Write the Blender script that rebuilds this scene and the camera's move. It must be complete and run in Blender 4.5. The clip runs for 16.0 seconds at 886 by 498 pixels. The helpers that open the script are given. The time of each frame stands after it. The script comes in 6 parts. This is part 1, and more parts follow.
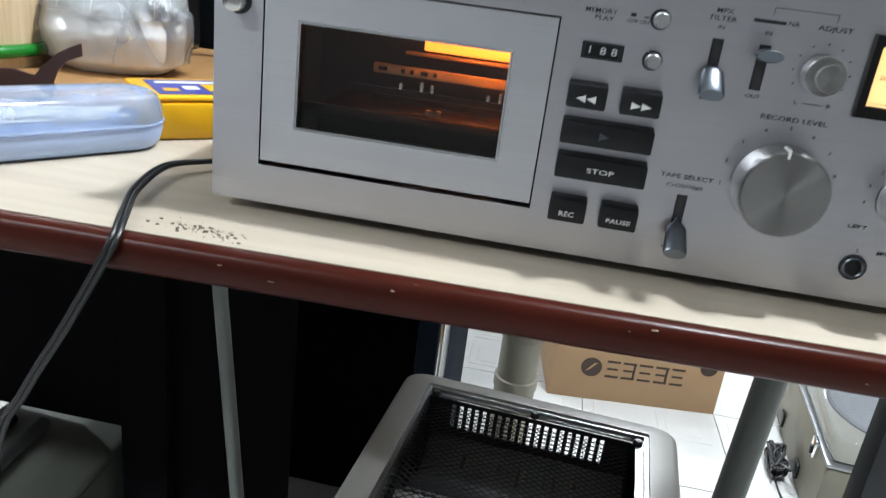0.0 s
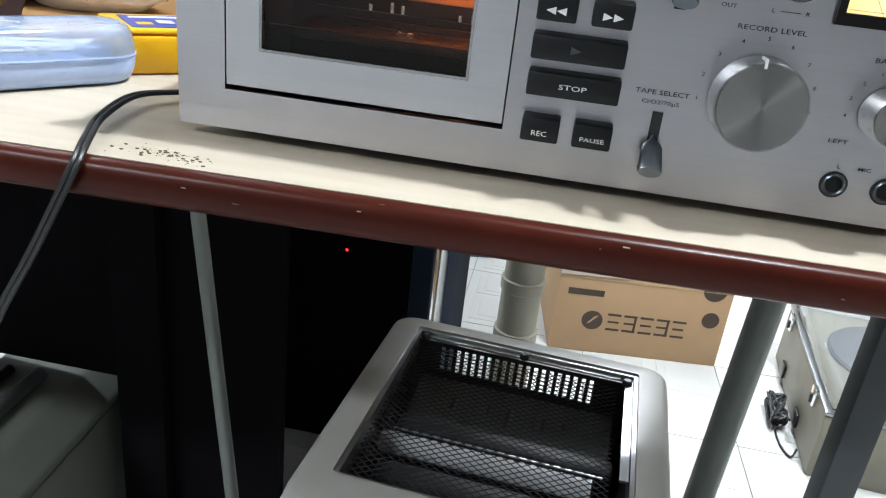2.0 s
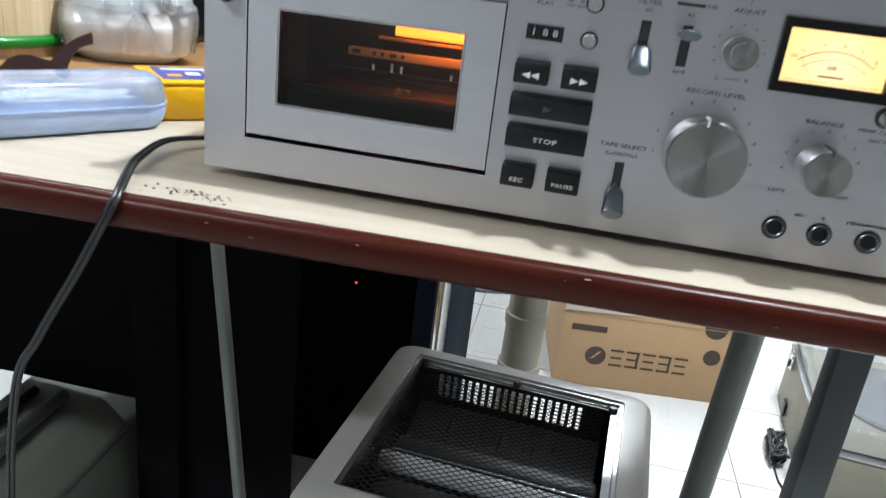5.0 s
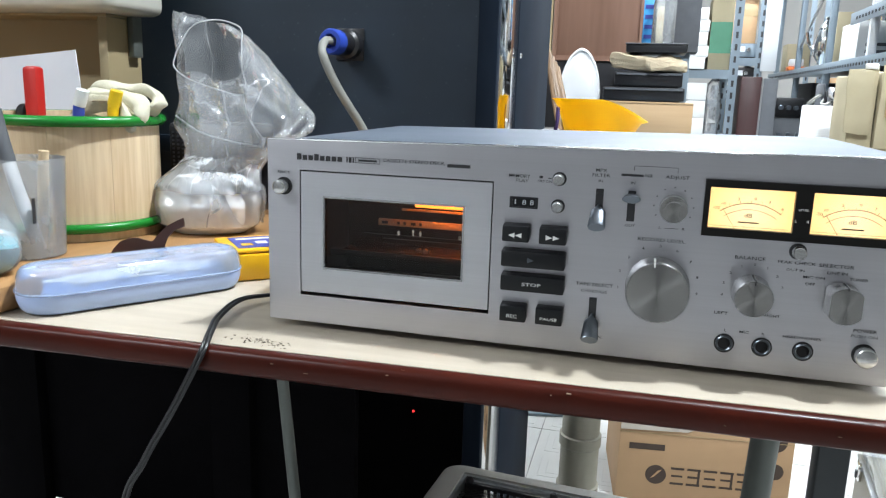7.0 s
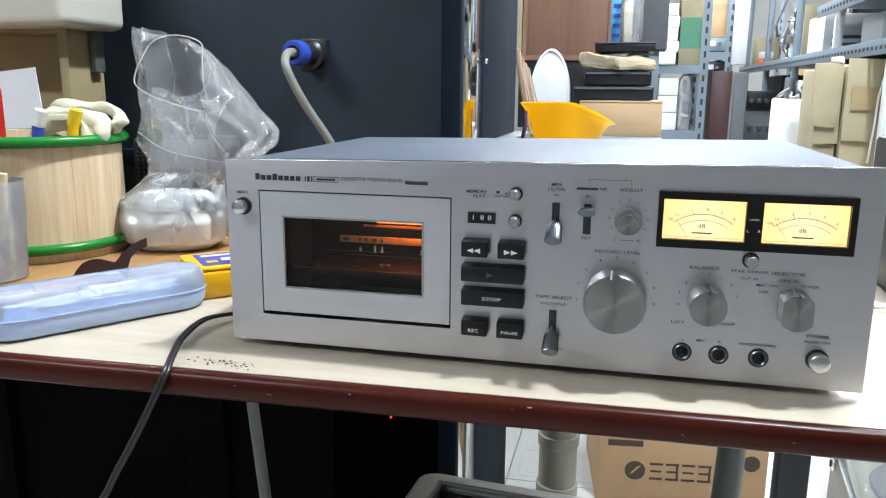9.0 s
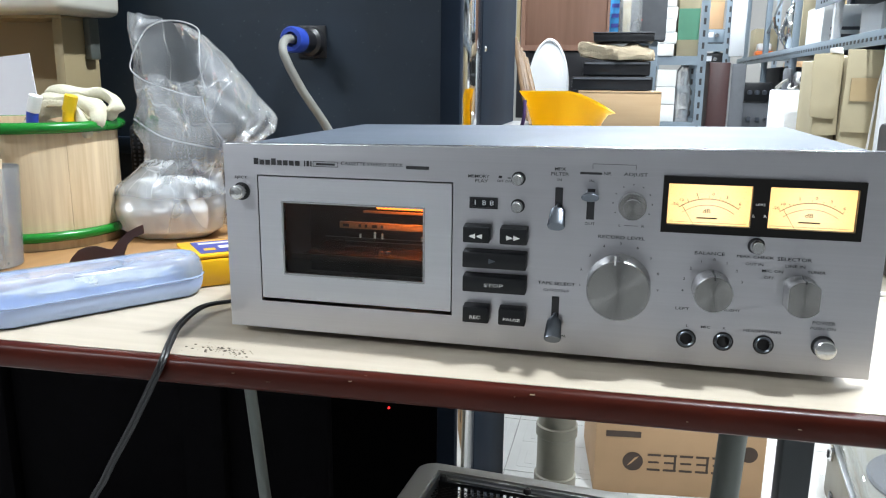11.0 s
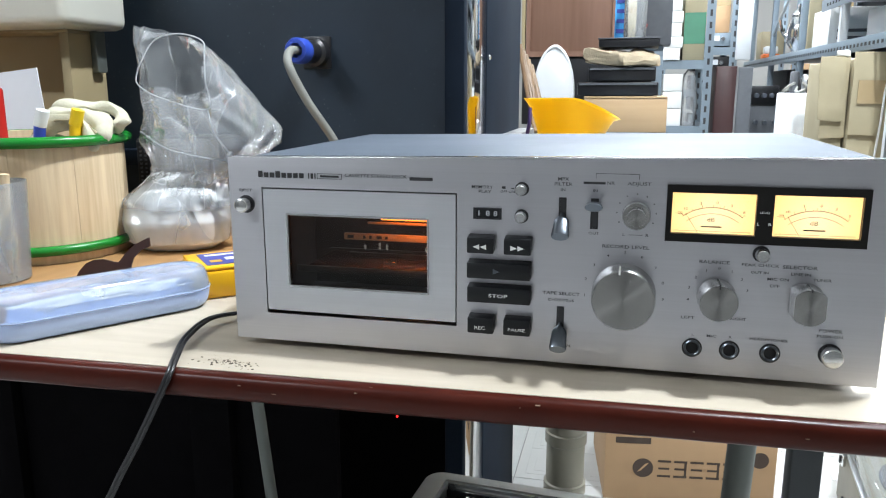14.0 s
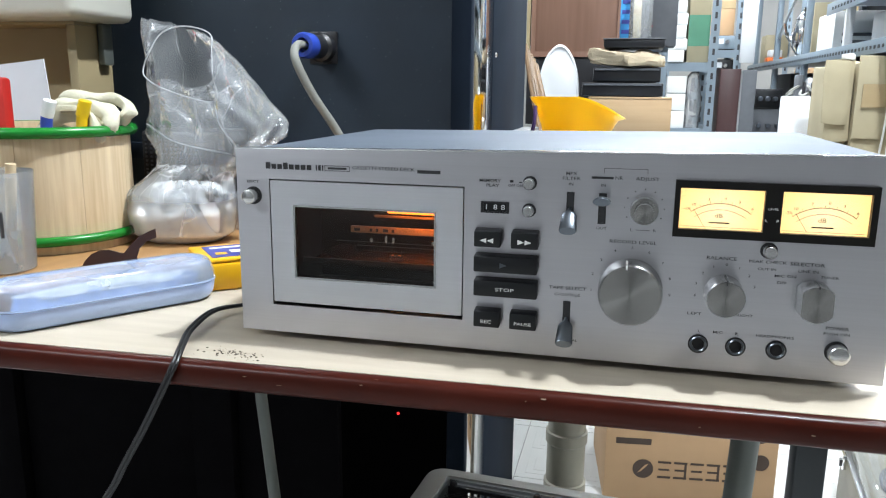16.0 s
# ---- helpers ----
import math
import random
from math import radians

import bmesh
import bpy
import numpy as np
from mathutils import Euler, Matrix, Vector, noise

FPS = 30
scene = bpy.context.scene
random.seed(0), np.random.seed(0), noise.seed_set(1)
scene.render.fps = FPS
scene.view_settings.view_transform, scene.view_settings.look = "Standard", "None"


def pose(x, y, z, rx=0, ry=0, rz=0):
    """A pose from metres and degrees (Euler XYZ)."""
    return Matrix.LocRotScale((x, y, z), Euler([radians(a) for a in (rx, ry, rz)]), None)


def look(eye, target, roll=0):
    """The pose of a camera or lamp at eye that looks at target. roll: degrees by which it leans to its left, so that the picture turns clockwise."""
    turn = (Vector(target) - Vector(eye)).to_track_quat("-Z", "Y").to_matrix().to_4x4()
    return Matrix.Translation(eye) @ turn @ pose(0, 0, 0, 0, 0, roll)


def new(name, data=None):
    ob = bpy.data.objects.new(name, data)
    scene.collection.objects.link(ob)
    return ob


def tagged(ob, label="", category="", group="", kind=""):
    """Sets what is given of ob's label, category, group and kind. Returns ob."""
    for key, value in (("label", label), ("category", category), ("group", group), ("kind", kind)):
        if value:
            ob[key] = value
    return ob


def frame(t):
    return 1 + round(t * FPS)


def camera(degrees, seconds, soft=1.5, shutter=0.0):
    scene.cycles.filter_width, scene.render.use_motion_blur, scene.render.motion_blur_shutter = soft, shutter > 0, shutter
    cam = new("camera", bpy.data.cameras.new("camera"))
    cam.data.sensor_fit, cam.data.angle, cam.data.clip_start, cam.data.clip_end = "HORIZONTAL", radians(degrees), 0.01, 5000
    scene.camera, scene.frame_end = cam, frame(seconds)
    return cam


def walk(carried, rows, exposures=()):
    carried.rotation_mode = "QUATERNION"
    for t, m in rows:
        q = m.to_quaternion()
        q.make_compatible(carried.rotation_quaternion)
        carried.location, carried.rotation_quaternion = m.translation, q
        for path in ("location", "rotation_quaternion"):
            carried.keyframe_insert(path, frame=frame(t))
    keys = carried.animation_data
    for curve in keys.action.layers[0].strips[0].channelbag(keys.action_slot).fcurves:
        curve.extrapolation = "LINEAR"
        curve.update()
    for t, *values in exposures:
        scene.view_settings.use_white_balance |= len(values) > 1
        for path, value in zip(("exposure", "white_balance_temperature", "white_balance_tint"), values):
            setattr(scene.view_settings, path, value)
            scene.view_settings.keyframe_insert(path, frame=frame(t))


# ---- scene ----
cam = camera(60.3, 16.0, soft=1.15, shutter=0.5)
PATH = [
    (0, (0.179, -0.387, 0.894), (-0.048, 1.471, 0.187), 7.3),
    (0.5, (0.174, -0.375, 0.879), (-0.058, 1.462, 0.123), 8.0),
    (1, (0.182, -0.376, 0.875), (-0.052, 1.453, 0.102), 7.4),
    (1.5, (0.191, -0.385, 0.873), (-0.05, 1.434, 0.078), 7.1),
    (2, (0.2, -0.384, 0.874), (-0.031, 1.436, 0.078), 6.6),
    (2.5, (0.195, -0.382, 0.87), (-0.031, 1.436, 0.069), 7.2),
    (3, (0.192, -0.381, 0.868), (-0.036, 1.437, 0.065), 7.5),
    (3.2, (0.191, -0.38, 0.865), (-0.034, 1.437, 0.059), 7.6),
    (5.3, (0.239, -0.462, 0.911), (-0.072, 1.401, 0.255), 6.3),
    (5.4, (0.254, -0.488, 0.927), (-0.074, 1.389, 0.320), 5.4),
    (5.5, (0.268, -0.507, 0.943), (-0.079, 1.381, 0.383), 3.7),
    (5.6, (0.278, -0.515, 0.947), (-0.068, 1.387, 0.433), 3.0),
    (5.8, (0.272, -0.533, 0.936), (-0.200, 1.353, 0.480), 2.0),
    (6, (0.265, -0.541, 0.925), (-0.223, 1.348, 0.487), 3.1),
    (6.5, (0.271, -0.531, 0.926), (-0.241, 1.357, 0.511), 3.1),
    (7, (0.278, -0.53, 0.937), (-0.22, 1.364, 0.53), 1.8),
    (7.5, (0.284, -0.53, 0.941), (-0.219, 1.364, 0.542), 1.2),
    (8, (0.286, -0.535, 0.947), (-0.216, 1.356, 0.536), 0.5),
    (8.5, (0.295, -0.53, 0.954), (-0.178, 1.372, 0.557), 0.3),
    (9, (0.293, -0.526, 0.951), (-0.158, 1.378, 0.539), 0.5),
    (9.5, (0.294, -0.525, 0.952), (-0.158, 1.377, 0.529), 0.0),
    (10, (0.289, -0.521, 0.946), (-0.144, 1.383, 0.514), 0.5),
    (12.5, (0.288, -0.521, 0.944), (-0.17, 1.379, 0.518), 0.7),
    (13, (0.288, -0.523, 0.946), (-0.166, 1.378, 0.521), 0.5),
    (13.5, (0.285, -0.521, 0.944), (-0.167, 1.381, 0.524), 0.7),
    (14, (0.291, -0.52, 0.948), (-0.172, 1.381, 0.533), -0.1),
    (14.5, (0.289, -0.522, 0.947), (-0.175, 1.379, 0.531), 0.1),
    (15, (0.29, -0.523, 0.949), (-0.174, 1.378, 0.536), -0.1),
    (15.5, (0.289, -0.523, 0.948), (-0.177, 1.378, 0.537), 0.2),
    (16, (0.287, -0.522, 0.943), (-0.178, 1.379, 0.529), 0.6),
]
walk(cam, [(t, look(eye, target, roll)) for t, eye, target, roll in PATH],
     exposures=((0, 1.03), (0.5, 1.05), (1.5, 1.24), (3.2, 1.20), (5.5, 1.13), (16, 1.13)))

# ---- world, lamps ----
world = bpy.data.worlds.new("world")
scene.world = world
world.use_nodes = True
world.node_tree.nodes["Background"].inputs[0].default_value = (0.6, 0.65, 0.7, 1)
world.node_tree.nodes["Background"].inputs[1].default_value = 0.05
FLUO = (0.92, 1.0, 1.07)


# ---- materials ----
def mat(name, col, rough=0.5, metal=0.0, var=0.12, scale=30.0, bump=0.15, bscale=None, col2=None,
        stretch=(1, 1, 1), spec=0.5, coat=0.0, stain=0.0, stain_col=(0.05, 0.045, 0.04), dist=0.001):
    m = bpy.data.materials.new(name)
    m.use_nodes = True
    nt = m.node_tree
    N, L = nt.nodes, nt.links
    b = N["Principled BSDF"]
    b.inputs["Roughness"].default_value = rough
    b.inputs["Metallic"].default_value = metal
    b.inputs["Specular IOR Level"].default_value = spec
    b.inputs["Coat Weight"].default_value = coat
    tc, mp = N.new("ShaderNodeTexCoord"), N.new("ShaderNodeMapping")
    mp.inputs["Scale"].default_value = stretch
    L.new(tc.outputs["Object"], mp.inputs["Vector"])
    n1, n2 = N.new("ShaderNodeTexNoise"), N.new("ShaderNodeTexNoise")
    for n, s, d in ((n1, scale, 6), (n2, scale * 0.17, 3)):
        n.inputs["Scale"].default_value = s
        n.inputs["Detail"].default_value = d
        L.new(mp.outputs[0], n.inputs["Vector"])
    add = N.new("ShaderNodeMath")
    add.operation = "ADD"
    L.new(n1.outputs["Fac"], add.inputs[0]), L.new(n2.outputs["Fac"], add.inputs[1])
    rng = N.new("ShaderNodeMapRange")
    rng.inputs["From Min"].default_value, rng.inputs["From Max"].default_value = 0.65, 1.35
    L.new(add.outputs[0], rng.inputs["Value"])
    mix = N.new("ShaderNodeMix")
    mix.data_type = "RGBA"
    L.new(rng.outputs[0], mix.inputs["Factor"])
    c2 = col2 or tuple(min(1, c * (1 + var)) for c in col)
    c1 = col if col2 else tuple(c * (1 - var) for c in col)
    mix.inputs["A"].default_value, mix.inputs["B"].default_value = (*c1, 1), (*c2, 1)
    out = mix.outputs["Result"]
    if stain:
        n3, r3, mx = N.new("ShaderNodeTexNoise"), N.new("ShaderNodeMapRange"), N.new("ShaderNodeMix")
        n3.inputs["Scale"].default_value, n3.inputs["Detail"].default_value = scale * 0.6, 8
        r3.inputs["From Min"].default_value, r3.inputs["From Max"].default_value = 0.6, 0.72
        r3.inputs["To Max"].default_value = stain
        L.new(tc.outputs["Object"], n3.inputs["Vector"]), L.new(n3.outputs["Fac"], r3.inputs["Value"])
        mx.data_type = "RGBA"
        L.new(r3.outputs[0], mx.inputs["Factor"]), L.new(out, mx.inputs["A"])
        mx.inputs["B"].default_value = (*stain_col, 1)
        out = mx.outputs["Result"]
    L.new(out, b.inputs["Base Color"])
    rr = N.new("ShaderNodeMapRange")
    rr.inputs["To Min"].default_value, rr.inputs["To Max"].default_value = rough * 0.85, min(1, rough * 1.15)
    L.new(n2.outputs["Fac"], rr.inputs["Value"]), L.new(rr.outputs[0], b.inputs["Roughness"])
    if bump:
        bp, nb = N.new("ShaderNodeBump"), N.new("ShaderNodeTexNoise")
        nb.inputs["Scale"].default_value, nb.inputs["Detail"].default_value = bscale or scale * 4, 4
        L.new(mp.outputs[0], nb.inputs["Vector"])
        bp.inputs["Strength"].default_value, bp.inputs["Distance"].default_value = bump, dist
        L.new(nb.outputs["Fac"], bp.inputs["Height"]), L.new(bp.outputs[0], b.inputs["Normal"])
    return m


def brushed(name, col, rough, aniso, tangent=None, stretch=(4, 4, 700), amount=0.08):
    m = mat(name, col, rough, 1.0, var=0.04, scale=1.0, bump=amount, bscale=1.0, stretch=stretch, dist=0.0004)
    N, L = m.node_tree.nodes, m.node_tree.links
    b = N["Principled BSDF"]
    b.inputs["Anisotropic"].default_value = aniso
    if tangent:
        c = N.new("ShaderNodeCombineXYZ")
        for i in range(3):
            c.inputs[i].default_value = tangent[i]
        L.new(c.outputs[0], b.inputs["Tangent"])
    else:
        t = N.new("ShaderNodeTangent")
        t.direction_type, t.axis = "RADIAL", "Y"
        L.new(t.outputs[0], b.inputs["Tangent"])
    return m


def glow(name, col, strength, rough=0.4):
    m = bpy.data.materials.new(name)
    m.use_nodes = True
    b = m.node_tree.nodes["Principled BSDF"]
    b.inputs["Base Color"].default_value = (*col, 1)
    b.inputs["Emission Color"].default_value = (*col, 1)
    b.inputs["Emission Strength"].default_value = strength
    b.inputs["Roughness"].default_value = rough
    return m


def film(name, tint, gloss_rough=0.08, haze=0.1, haze_col=(0.8, 0.82, 0.85), gloss=1.0):
    """Thin clear plastic or glass: see-through, with a sheen and some haze."""
    m = bpy.data.materials.new(name)
    m.use_nodes = True
    N, L = m.node_tree.nodes, m.node_tree.links
    N.remove(N["Principled BSDF"])
    tr, gl, df = N.new("ShaderNodeBsdfTransparent"), N.new("ShaderNodeBsdfGlossy"), N.new("ShaderNodeBsdfDiffuse")
    tr.inputs[0].default_value = (*tint, 1)
    df.inputs[0].default_value = (*haze_col, 1)
    gl.inputs["Roughness"].default_value = gloss_rough
    fr, m1, m2 = N.new("ShaderNodeFresnel"), N.new("ShaderNodeMixShader"), N.new("ShaderNodeMixShader")
    fr.inputs["IOR"].default_value = 1.45
    k = N.new("ShaderNodeMath")
    k.operation = "MULTIPLY"
    k.inputs[1].default_value = gloss
    L.new(fr.outputs[0], k.inputs[0])
    nz, rg, tc = N.new("ShaderNodeTexNoise"), N.new("ShaderNodeMapRange"), N.new("ShaderNodeTexCoord")
    nz.inputs["Scale"].default_value, nz.inputs["Detail"].default_value = 25, 4
    rg.inputs["To Min"].default_value, rg.inputs["To Max"].default_value = haze * 0.4, min(1, haze * 1.6)
    L.new(tc.outputs["Object"], nz.inputs["Vector"]), L.new(nz.outputs["Fac"], rg.inputs["Value"])
    L.new(rg.outputs[0], m1.inputs[0]), L.new(tr.outputs[0], m1.inputs[1]), L.new(df.outputs[0], m1.inputs[2])
    L.new(k.outputs[0], m2.inputs[0]), L.new(m1.outputs[0], m2.inputs[1]), L.new(gl.outputs[0], m2.inputs[2])
    L.new(m2.outputs[0], N["Material Output"].inputs[0])
    return m


def cling(name, haze, crease, scale):
    """Clear wrapping film: faint haze, crinkled sheen, crease highlights painted as white lines."""
    m = film(name, (0.985, 0.987, 0.99), 0.11, haze, (0.90, 0.93, 0.96), 0.9)
    N, L = m.node_tree.nodes, m.node_tree.links
    tc, mp, nz, mx = N.new("ShaderNodeTexCoord"), N.new("ShaderNodeMapping"), N.new("ShaderNodeTexNoise"), N.new("ShaderNodeVectorMath")
    mp.inputs["Scale"].default_value = (1, 1, 0.4)
    nz.inputs["Scale"].default_value = 14
    L.new(tc.outputs["Object"], mp.inputs[0]), L.new(tc.outputs["Object"], nz.inputs["Vector"])
    mx.operation = "MULTIPLY_ADD"
    mx.inputs[1].default_value = (0.035, 0.035, 0.035)
    L.new(nz.outputs["Color"], mx.inputs[0]), L.new(mp.outputs[0], mx.inputs[2])
    total = None
    heights = []
    # Highlights along the creases go into the haze, at the cell edges.
    for k, (sc, w) in enumerate(((scale, 0.022), (scale * 2.6, 0.03))):
        vo, rg = N.new("ShaderNodeTexVoronoi"), N.new("ShaderNodeMapRange")
        vo.feature = "DISTANCE_TO_EDGE"
        vo.inputs["Scale"].default_value = sc
        L.new(mx.outputs[0], vo.inputs["Vector"]), L.new(vo.outputs["Distance"], rg.inputs["Value"])
        rg.inputs["From Max"].default_value = w
        rg.inputs["To Min"].default_value, rg.inputs["To Max"].default_value = crease * (1.0 if k == 0 else 0.35), 0.0
        heights.append(vo.outputs["Distance"])
        if total is None:
            total = rg.outputs[0]
        else:
            ad = N.new("ShaderNodeMath")
            L.new(total, ad.inputs[0]), L.new(rg.outputs[0], ad.inputs[1])
            total = ad.outputs[0]
    m1 = [n for n in N if n.type == "MIX_SHADER" and n.inputs[1].links and n.inputs[1].links[0].from_node.type == "BSDF_TRANSPARENT"][0]
    old = m1.inputs[0].links[0].from_socket
    ad = N.new("ShaderNodeMath")
    ad.use_clamp = True
    L.new(old, ad.inputs[0]), L.new(total, ad.inputs[1]), L.new(ad.outputs[0], m1.inputs[0])
    bp = N.new("ShaderNodeBump")
    bp.inputs["Strength"].default_value, bp.inputs["Distance"].default_value = 0.45, 0.02
    L.new(heights[0], bp.inputs["Height"])
    gl = [n for n in N if n.type in ("BSDF_GLOSSY", "BSDF_ANISOTROPIC")][0]
    L.new(bp.outputs[0], gl.inputs["Normal"])
    return m


def wood(name, c1, c2, rough=0.45, axis=2, scale=6.0, bump=0.1):
    st = [14, 14, 14]
    st[axis] = 0.8
    return mat(name, c1, rough, col2=c2, scale=scale, stretch=tuple(st), bump=bump, bscale=scale * 3)


M_FACE = brushed("brushed_aluminium", (0.545, 0.54, 0.565), 0.30, 0.75, (0, 0, 1))
M_DOOR = brushed("door_aluminium", (0.60, 0.605, 0.63), 0.36, 0.5, (0, 0, 1))
M_KNOB = brushed("turned_aluminium", (0.31, 0.305, 0.295), 0.24, 0.96, None, (60, 60, 60), 0.03)
M_KSIDE = mat("knob_side_aluminium", (0.60, 0.60, 0.59), 0.24, 1.0, var=0.05, scale=200, bump=0.05)
M_CHROME = mat("polished_chrome", (0.8, 0.8, 0.8), 0.12, 1.0, var=0.03, bump=0)
M_LEVER = mat("lever_metal", (0.13, 0.145, 0.165), 0.3, 1.0, var=0.05, scale=120, bump=0.05)
M_BODY = mat("deck_grey_enamel", (0.085, 0.10, 0.125), 0.5, 0.0, spec=0.13, var=0.06, scale=60, bump=0.08, bscale=900)
M_BLACK = mat("black_plastic", (0.012, 0.012, 0.014), 0.35, var=0.2, scale=80, bump=0.05)
# Black deepened so that the shade under the bench is in the colour.
M_VOID = mat("matt_black_with_shade", (0.006, 0.0055, 0.0065), 0.95, var=0.2, scale=40, bump=0.2, spec=0.04)
M_KEY = mat("black_key_plastic", (0.007, 0.0075, 0.009), 0.42, spec=0.3, var=0.2, scale=90, bump=0.1, bscale=600)
M_INK = mat("black_print", (0.02, 0.02, 0.022), 0.6, var=0.1, bump=0)
M_WHITEINK = mat("white_print", (0.78, 0.78, 0.76), 0.6, var=0.05, bump=0)
M_METERBEZEL = mat("meter_bezel_black", (0.007, 0.006, 0.0055), 0.35, spec=0.25, var=0.1, bump=0.05)
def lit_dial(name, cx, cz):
    """A lit dial: its bulb glow is painted into emission, paler at the middle."""
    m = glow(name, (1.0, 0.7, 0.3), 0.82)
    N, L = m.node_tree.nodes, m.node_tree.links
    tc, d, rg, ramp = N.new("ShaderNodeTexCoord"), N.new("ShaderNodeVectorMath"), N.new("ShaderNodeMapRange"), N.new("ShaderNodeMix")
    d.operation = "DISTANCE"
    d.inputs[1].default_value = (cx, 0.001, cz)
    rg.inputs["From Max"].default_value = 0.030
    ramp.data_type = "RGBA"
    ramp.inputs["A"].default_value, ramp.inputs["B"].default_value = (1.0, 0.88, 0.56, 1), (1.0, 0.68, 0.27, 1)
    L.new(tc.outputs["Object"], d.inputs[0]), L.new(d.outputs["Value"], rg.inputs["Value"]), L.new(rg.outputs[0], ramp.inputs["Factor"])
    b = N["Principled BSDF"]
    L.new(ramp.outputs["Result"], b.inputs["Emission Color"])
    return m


M_METERINK = mat("meter_scale_ink", (0.05, 0.022, 0.006), 0.7, var=0.1, bump=0)
M_GLASS = film("window_glass", (0.90, 0.86, 0.82), 0.02, 0.004, (0.3, 0.3, 0.3), 0.9)
M_MECH = mat("mechanism_metal", (0.040, 0.030, 0.026), 0.35, 0.6, var=0.25, scale=60, bump=0.2)
M_MECHDARK = mat("mechanism_dark_plate", (0.09, 0.050, 0.032), 0.25, 0.3, var=0.2, scale=60, bump=0.1)
M_MECHPLATE = mat("mechanism_copper_plate", (0.42, 0.24, 0.13), 0.45, 0.2, var=0.2, scale=60, bump=0.1)
M_BULB = glow("orange_pilot_lamp", (1.0, 0.33, 0.06), 58.0)
M_DIFF = glow("amber_diffuser_strip", (1.0, 0.27, 0.035), 1.5)
M_TABLE = mat("cream_laminate", (0.50, 0.44, 0.355), 0.5, col2=(0.36, 0.305, 0.23), stretch=(1.2, 9, 9), var=0.09, scale=9, bump=0.06, bscale=300, stain=0.16, stain_col=(0.26, 0.20, 0.14))
M_EDGE = mat("dark_red_edge_banding", (0.044, 0.0070, 0.0035), 0.3, spec=0.16, var=0.3, scale=18, bump=0.15, bscale=60, stain=0.25, stain_col=(0.03, 0.01, 0.008))
M_UNDER = mat("chipboard_underside", (0.16, 0.11, 0.07), 0.8, var=0.2, scale=90)
M_STEEL = mat("grey_green_painted_steel", (0.13, 0.145, 0.132), 0.4, 0.2, var=0.12, scale=30, bump=0.08)
M_POST = mat("dark_blue_grey_steel", (0.055, 0.062, 0.068), 0.45, 0.2, var=0.12, scale=20, bump=0.08)
M_DIRT = mat("dark_dirt", (0.07, 0.055, 0.042), 0.9, var=0.3, scale=200, bump=0.3)
M_CABLE = mat("black_cable_rubber", (0.013, 0.013, 0.014), 0.42, var=0.15, scale=60, bump=0.1)
M_RACK = mat("blue_black_cabinet_paint", (0.019, 0.031, 0.047), 0.5, var=0.3, scale=7, spec=0.35, bump=0.12, bscale=260, stain=0.06, stain_col=(0.2, 0.2, 0.2))
def dusty(m, scale, share, col):
    """Small pale specks of dust on a painted face."""
    N, L = m.node_tree.nodes, m.node_tree.links
    b = N["Principled BSDF"]
    base = b.inputs["Base Color"].links[0].from_socket
    tc, vo, wn, lt, gt, mu, mx = N.new("ShaderNodeTexCoord"), N.new("ShaderNodeTexVoronoi"), N.new("ShaderNodeSeparateColor"), N.new("ShaderNodeMath"), N.new("ShaderNodeMath"), N.new("ShaderNodeMath"), N.new("ShaderNodeMix")
    vo.inputs["Scale"].default_value = scale
    L.new(tc.outputs["Object"], vo.inputs["Vector"]), L.new(vo.outputs["Color"], wn.inputs[0])
    lt.operation, gt.operation, mu.operation = "LESS_THAN", "GREATER_THAN", "MULTIPLY"
    lt.inputs[1].default_value, gt.inputs[1].default_value = 0.12, 1 - share
    L.new(vo.outputs["Distance"], lt.inputs[0]), L.new(wn.outputs[0], gt.inputs[0])
    L.new(lt.outputs[0], mu.inputs[0]), L.new(gt.outputs[0], mu.inputs[1])
    mx.data_type = "RGBA"
    mx.inputs["B"].default_value = (*col, 1)
    L.new(mu.outputs[0], mx.inputs["Factor"]), L.new(base, mx.inputs["A"]), L.new(mx.outputs["Result"], b.inputs["Base Color"])


dusty(M_RACK, 190, 0.16, (0.10, 0.115, 0.13))
M_RACKFRAME = mat("cabinet_frame_black", (0.010, 0.016, 0.027), 0.75, spec=0.08, var=0.2, scale=12, bump=0.08)
M_MIRROR = mat("polished_side_trim", (0.62, 0.61, 0.60), 0.06, 1.0, var=0.08, scale=8, bump=0.02)
M_FLOOR = mat("white_vinyl_tile", (0.50, 0.50, 0.485), 0.32, var=0.05, scale=12, bump=0.05, stain=0.12, stain_col=(0.35, 0.33, 0.30))
M_GROUT = mat("dirty_tile_joint", (0.22, 0.21, 0.20), 0.8)
M_WALL = mat("white_wall_paint", (0.72, 0.72, 0.70), 0.7, var=0.05, scale=3, bump=0.1)
M_WALLB = mat("beige_grey_wall_paint", (0.36, 0.35, 0.33), 0.7, var=0.06, scale=3, bump=0.1)
# Unseen west and south walls: greys set to limit bounce and deck reflections.
M_WALLD = mat("unseen_dark_grey_wall", (0.11, 0.11, 0.113), 0.7, var=0.1, scale=3, bump=0.1)
M_WALLM = mat("unseen_mid_grey_wall", (0.17, 0.17, 0.172), 0.7, var=0.1, scale=3, bump=0.1)
M_CARD = mat("brown_cardboard", (0.43, 0.27, 0.145), 0.75, var=0.06, scale=18, bump=0.12, bscale=120)
M_CARD2 = mat("faded_cardboard", (0.40, 0.345, 0.225), 0.8, var=0.1, scale=9, bump=0.25, bscale=40, stain=0.15, stain_col=(0.3, 0.22, 0.13))
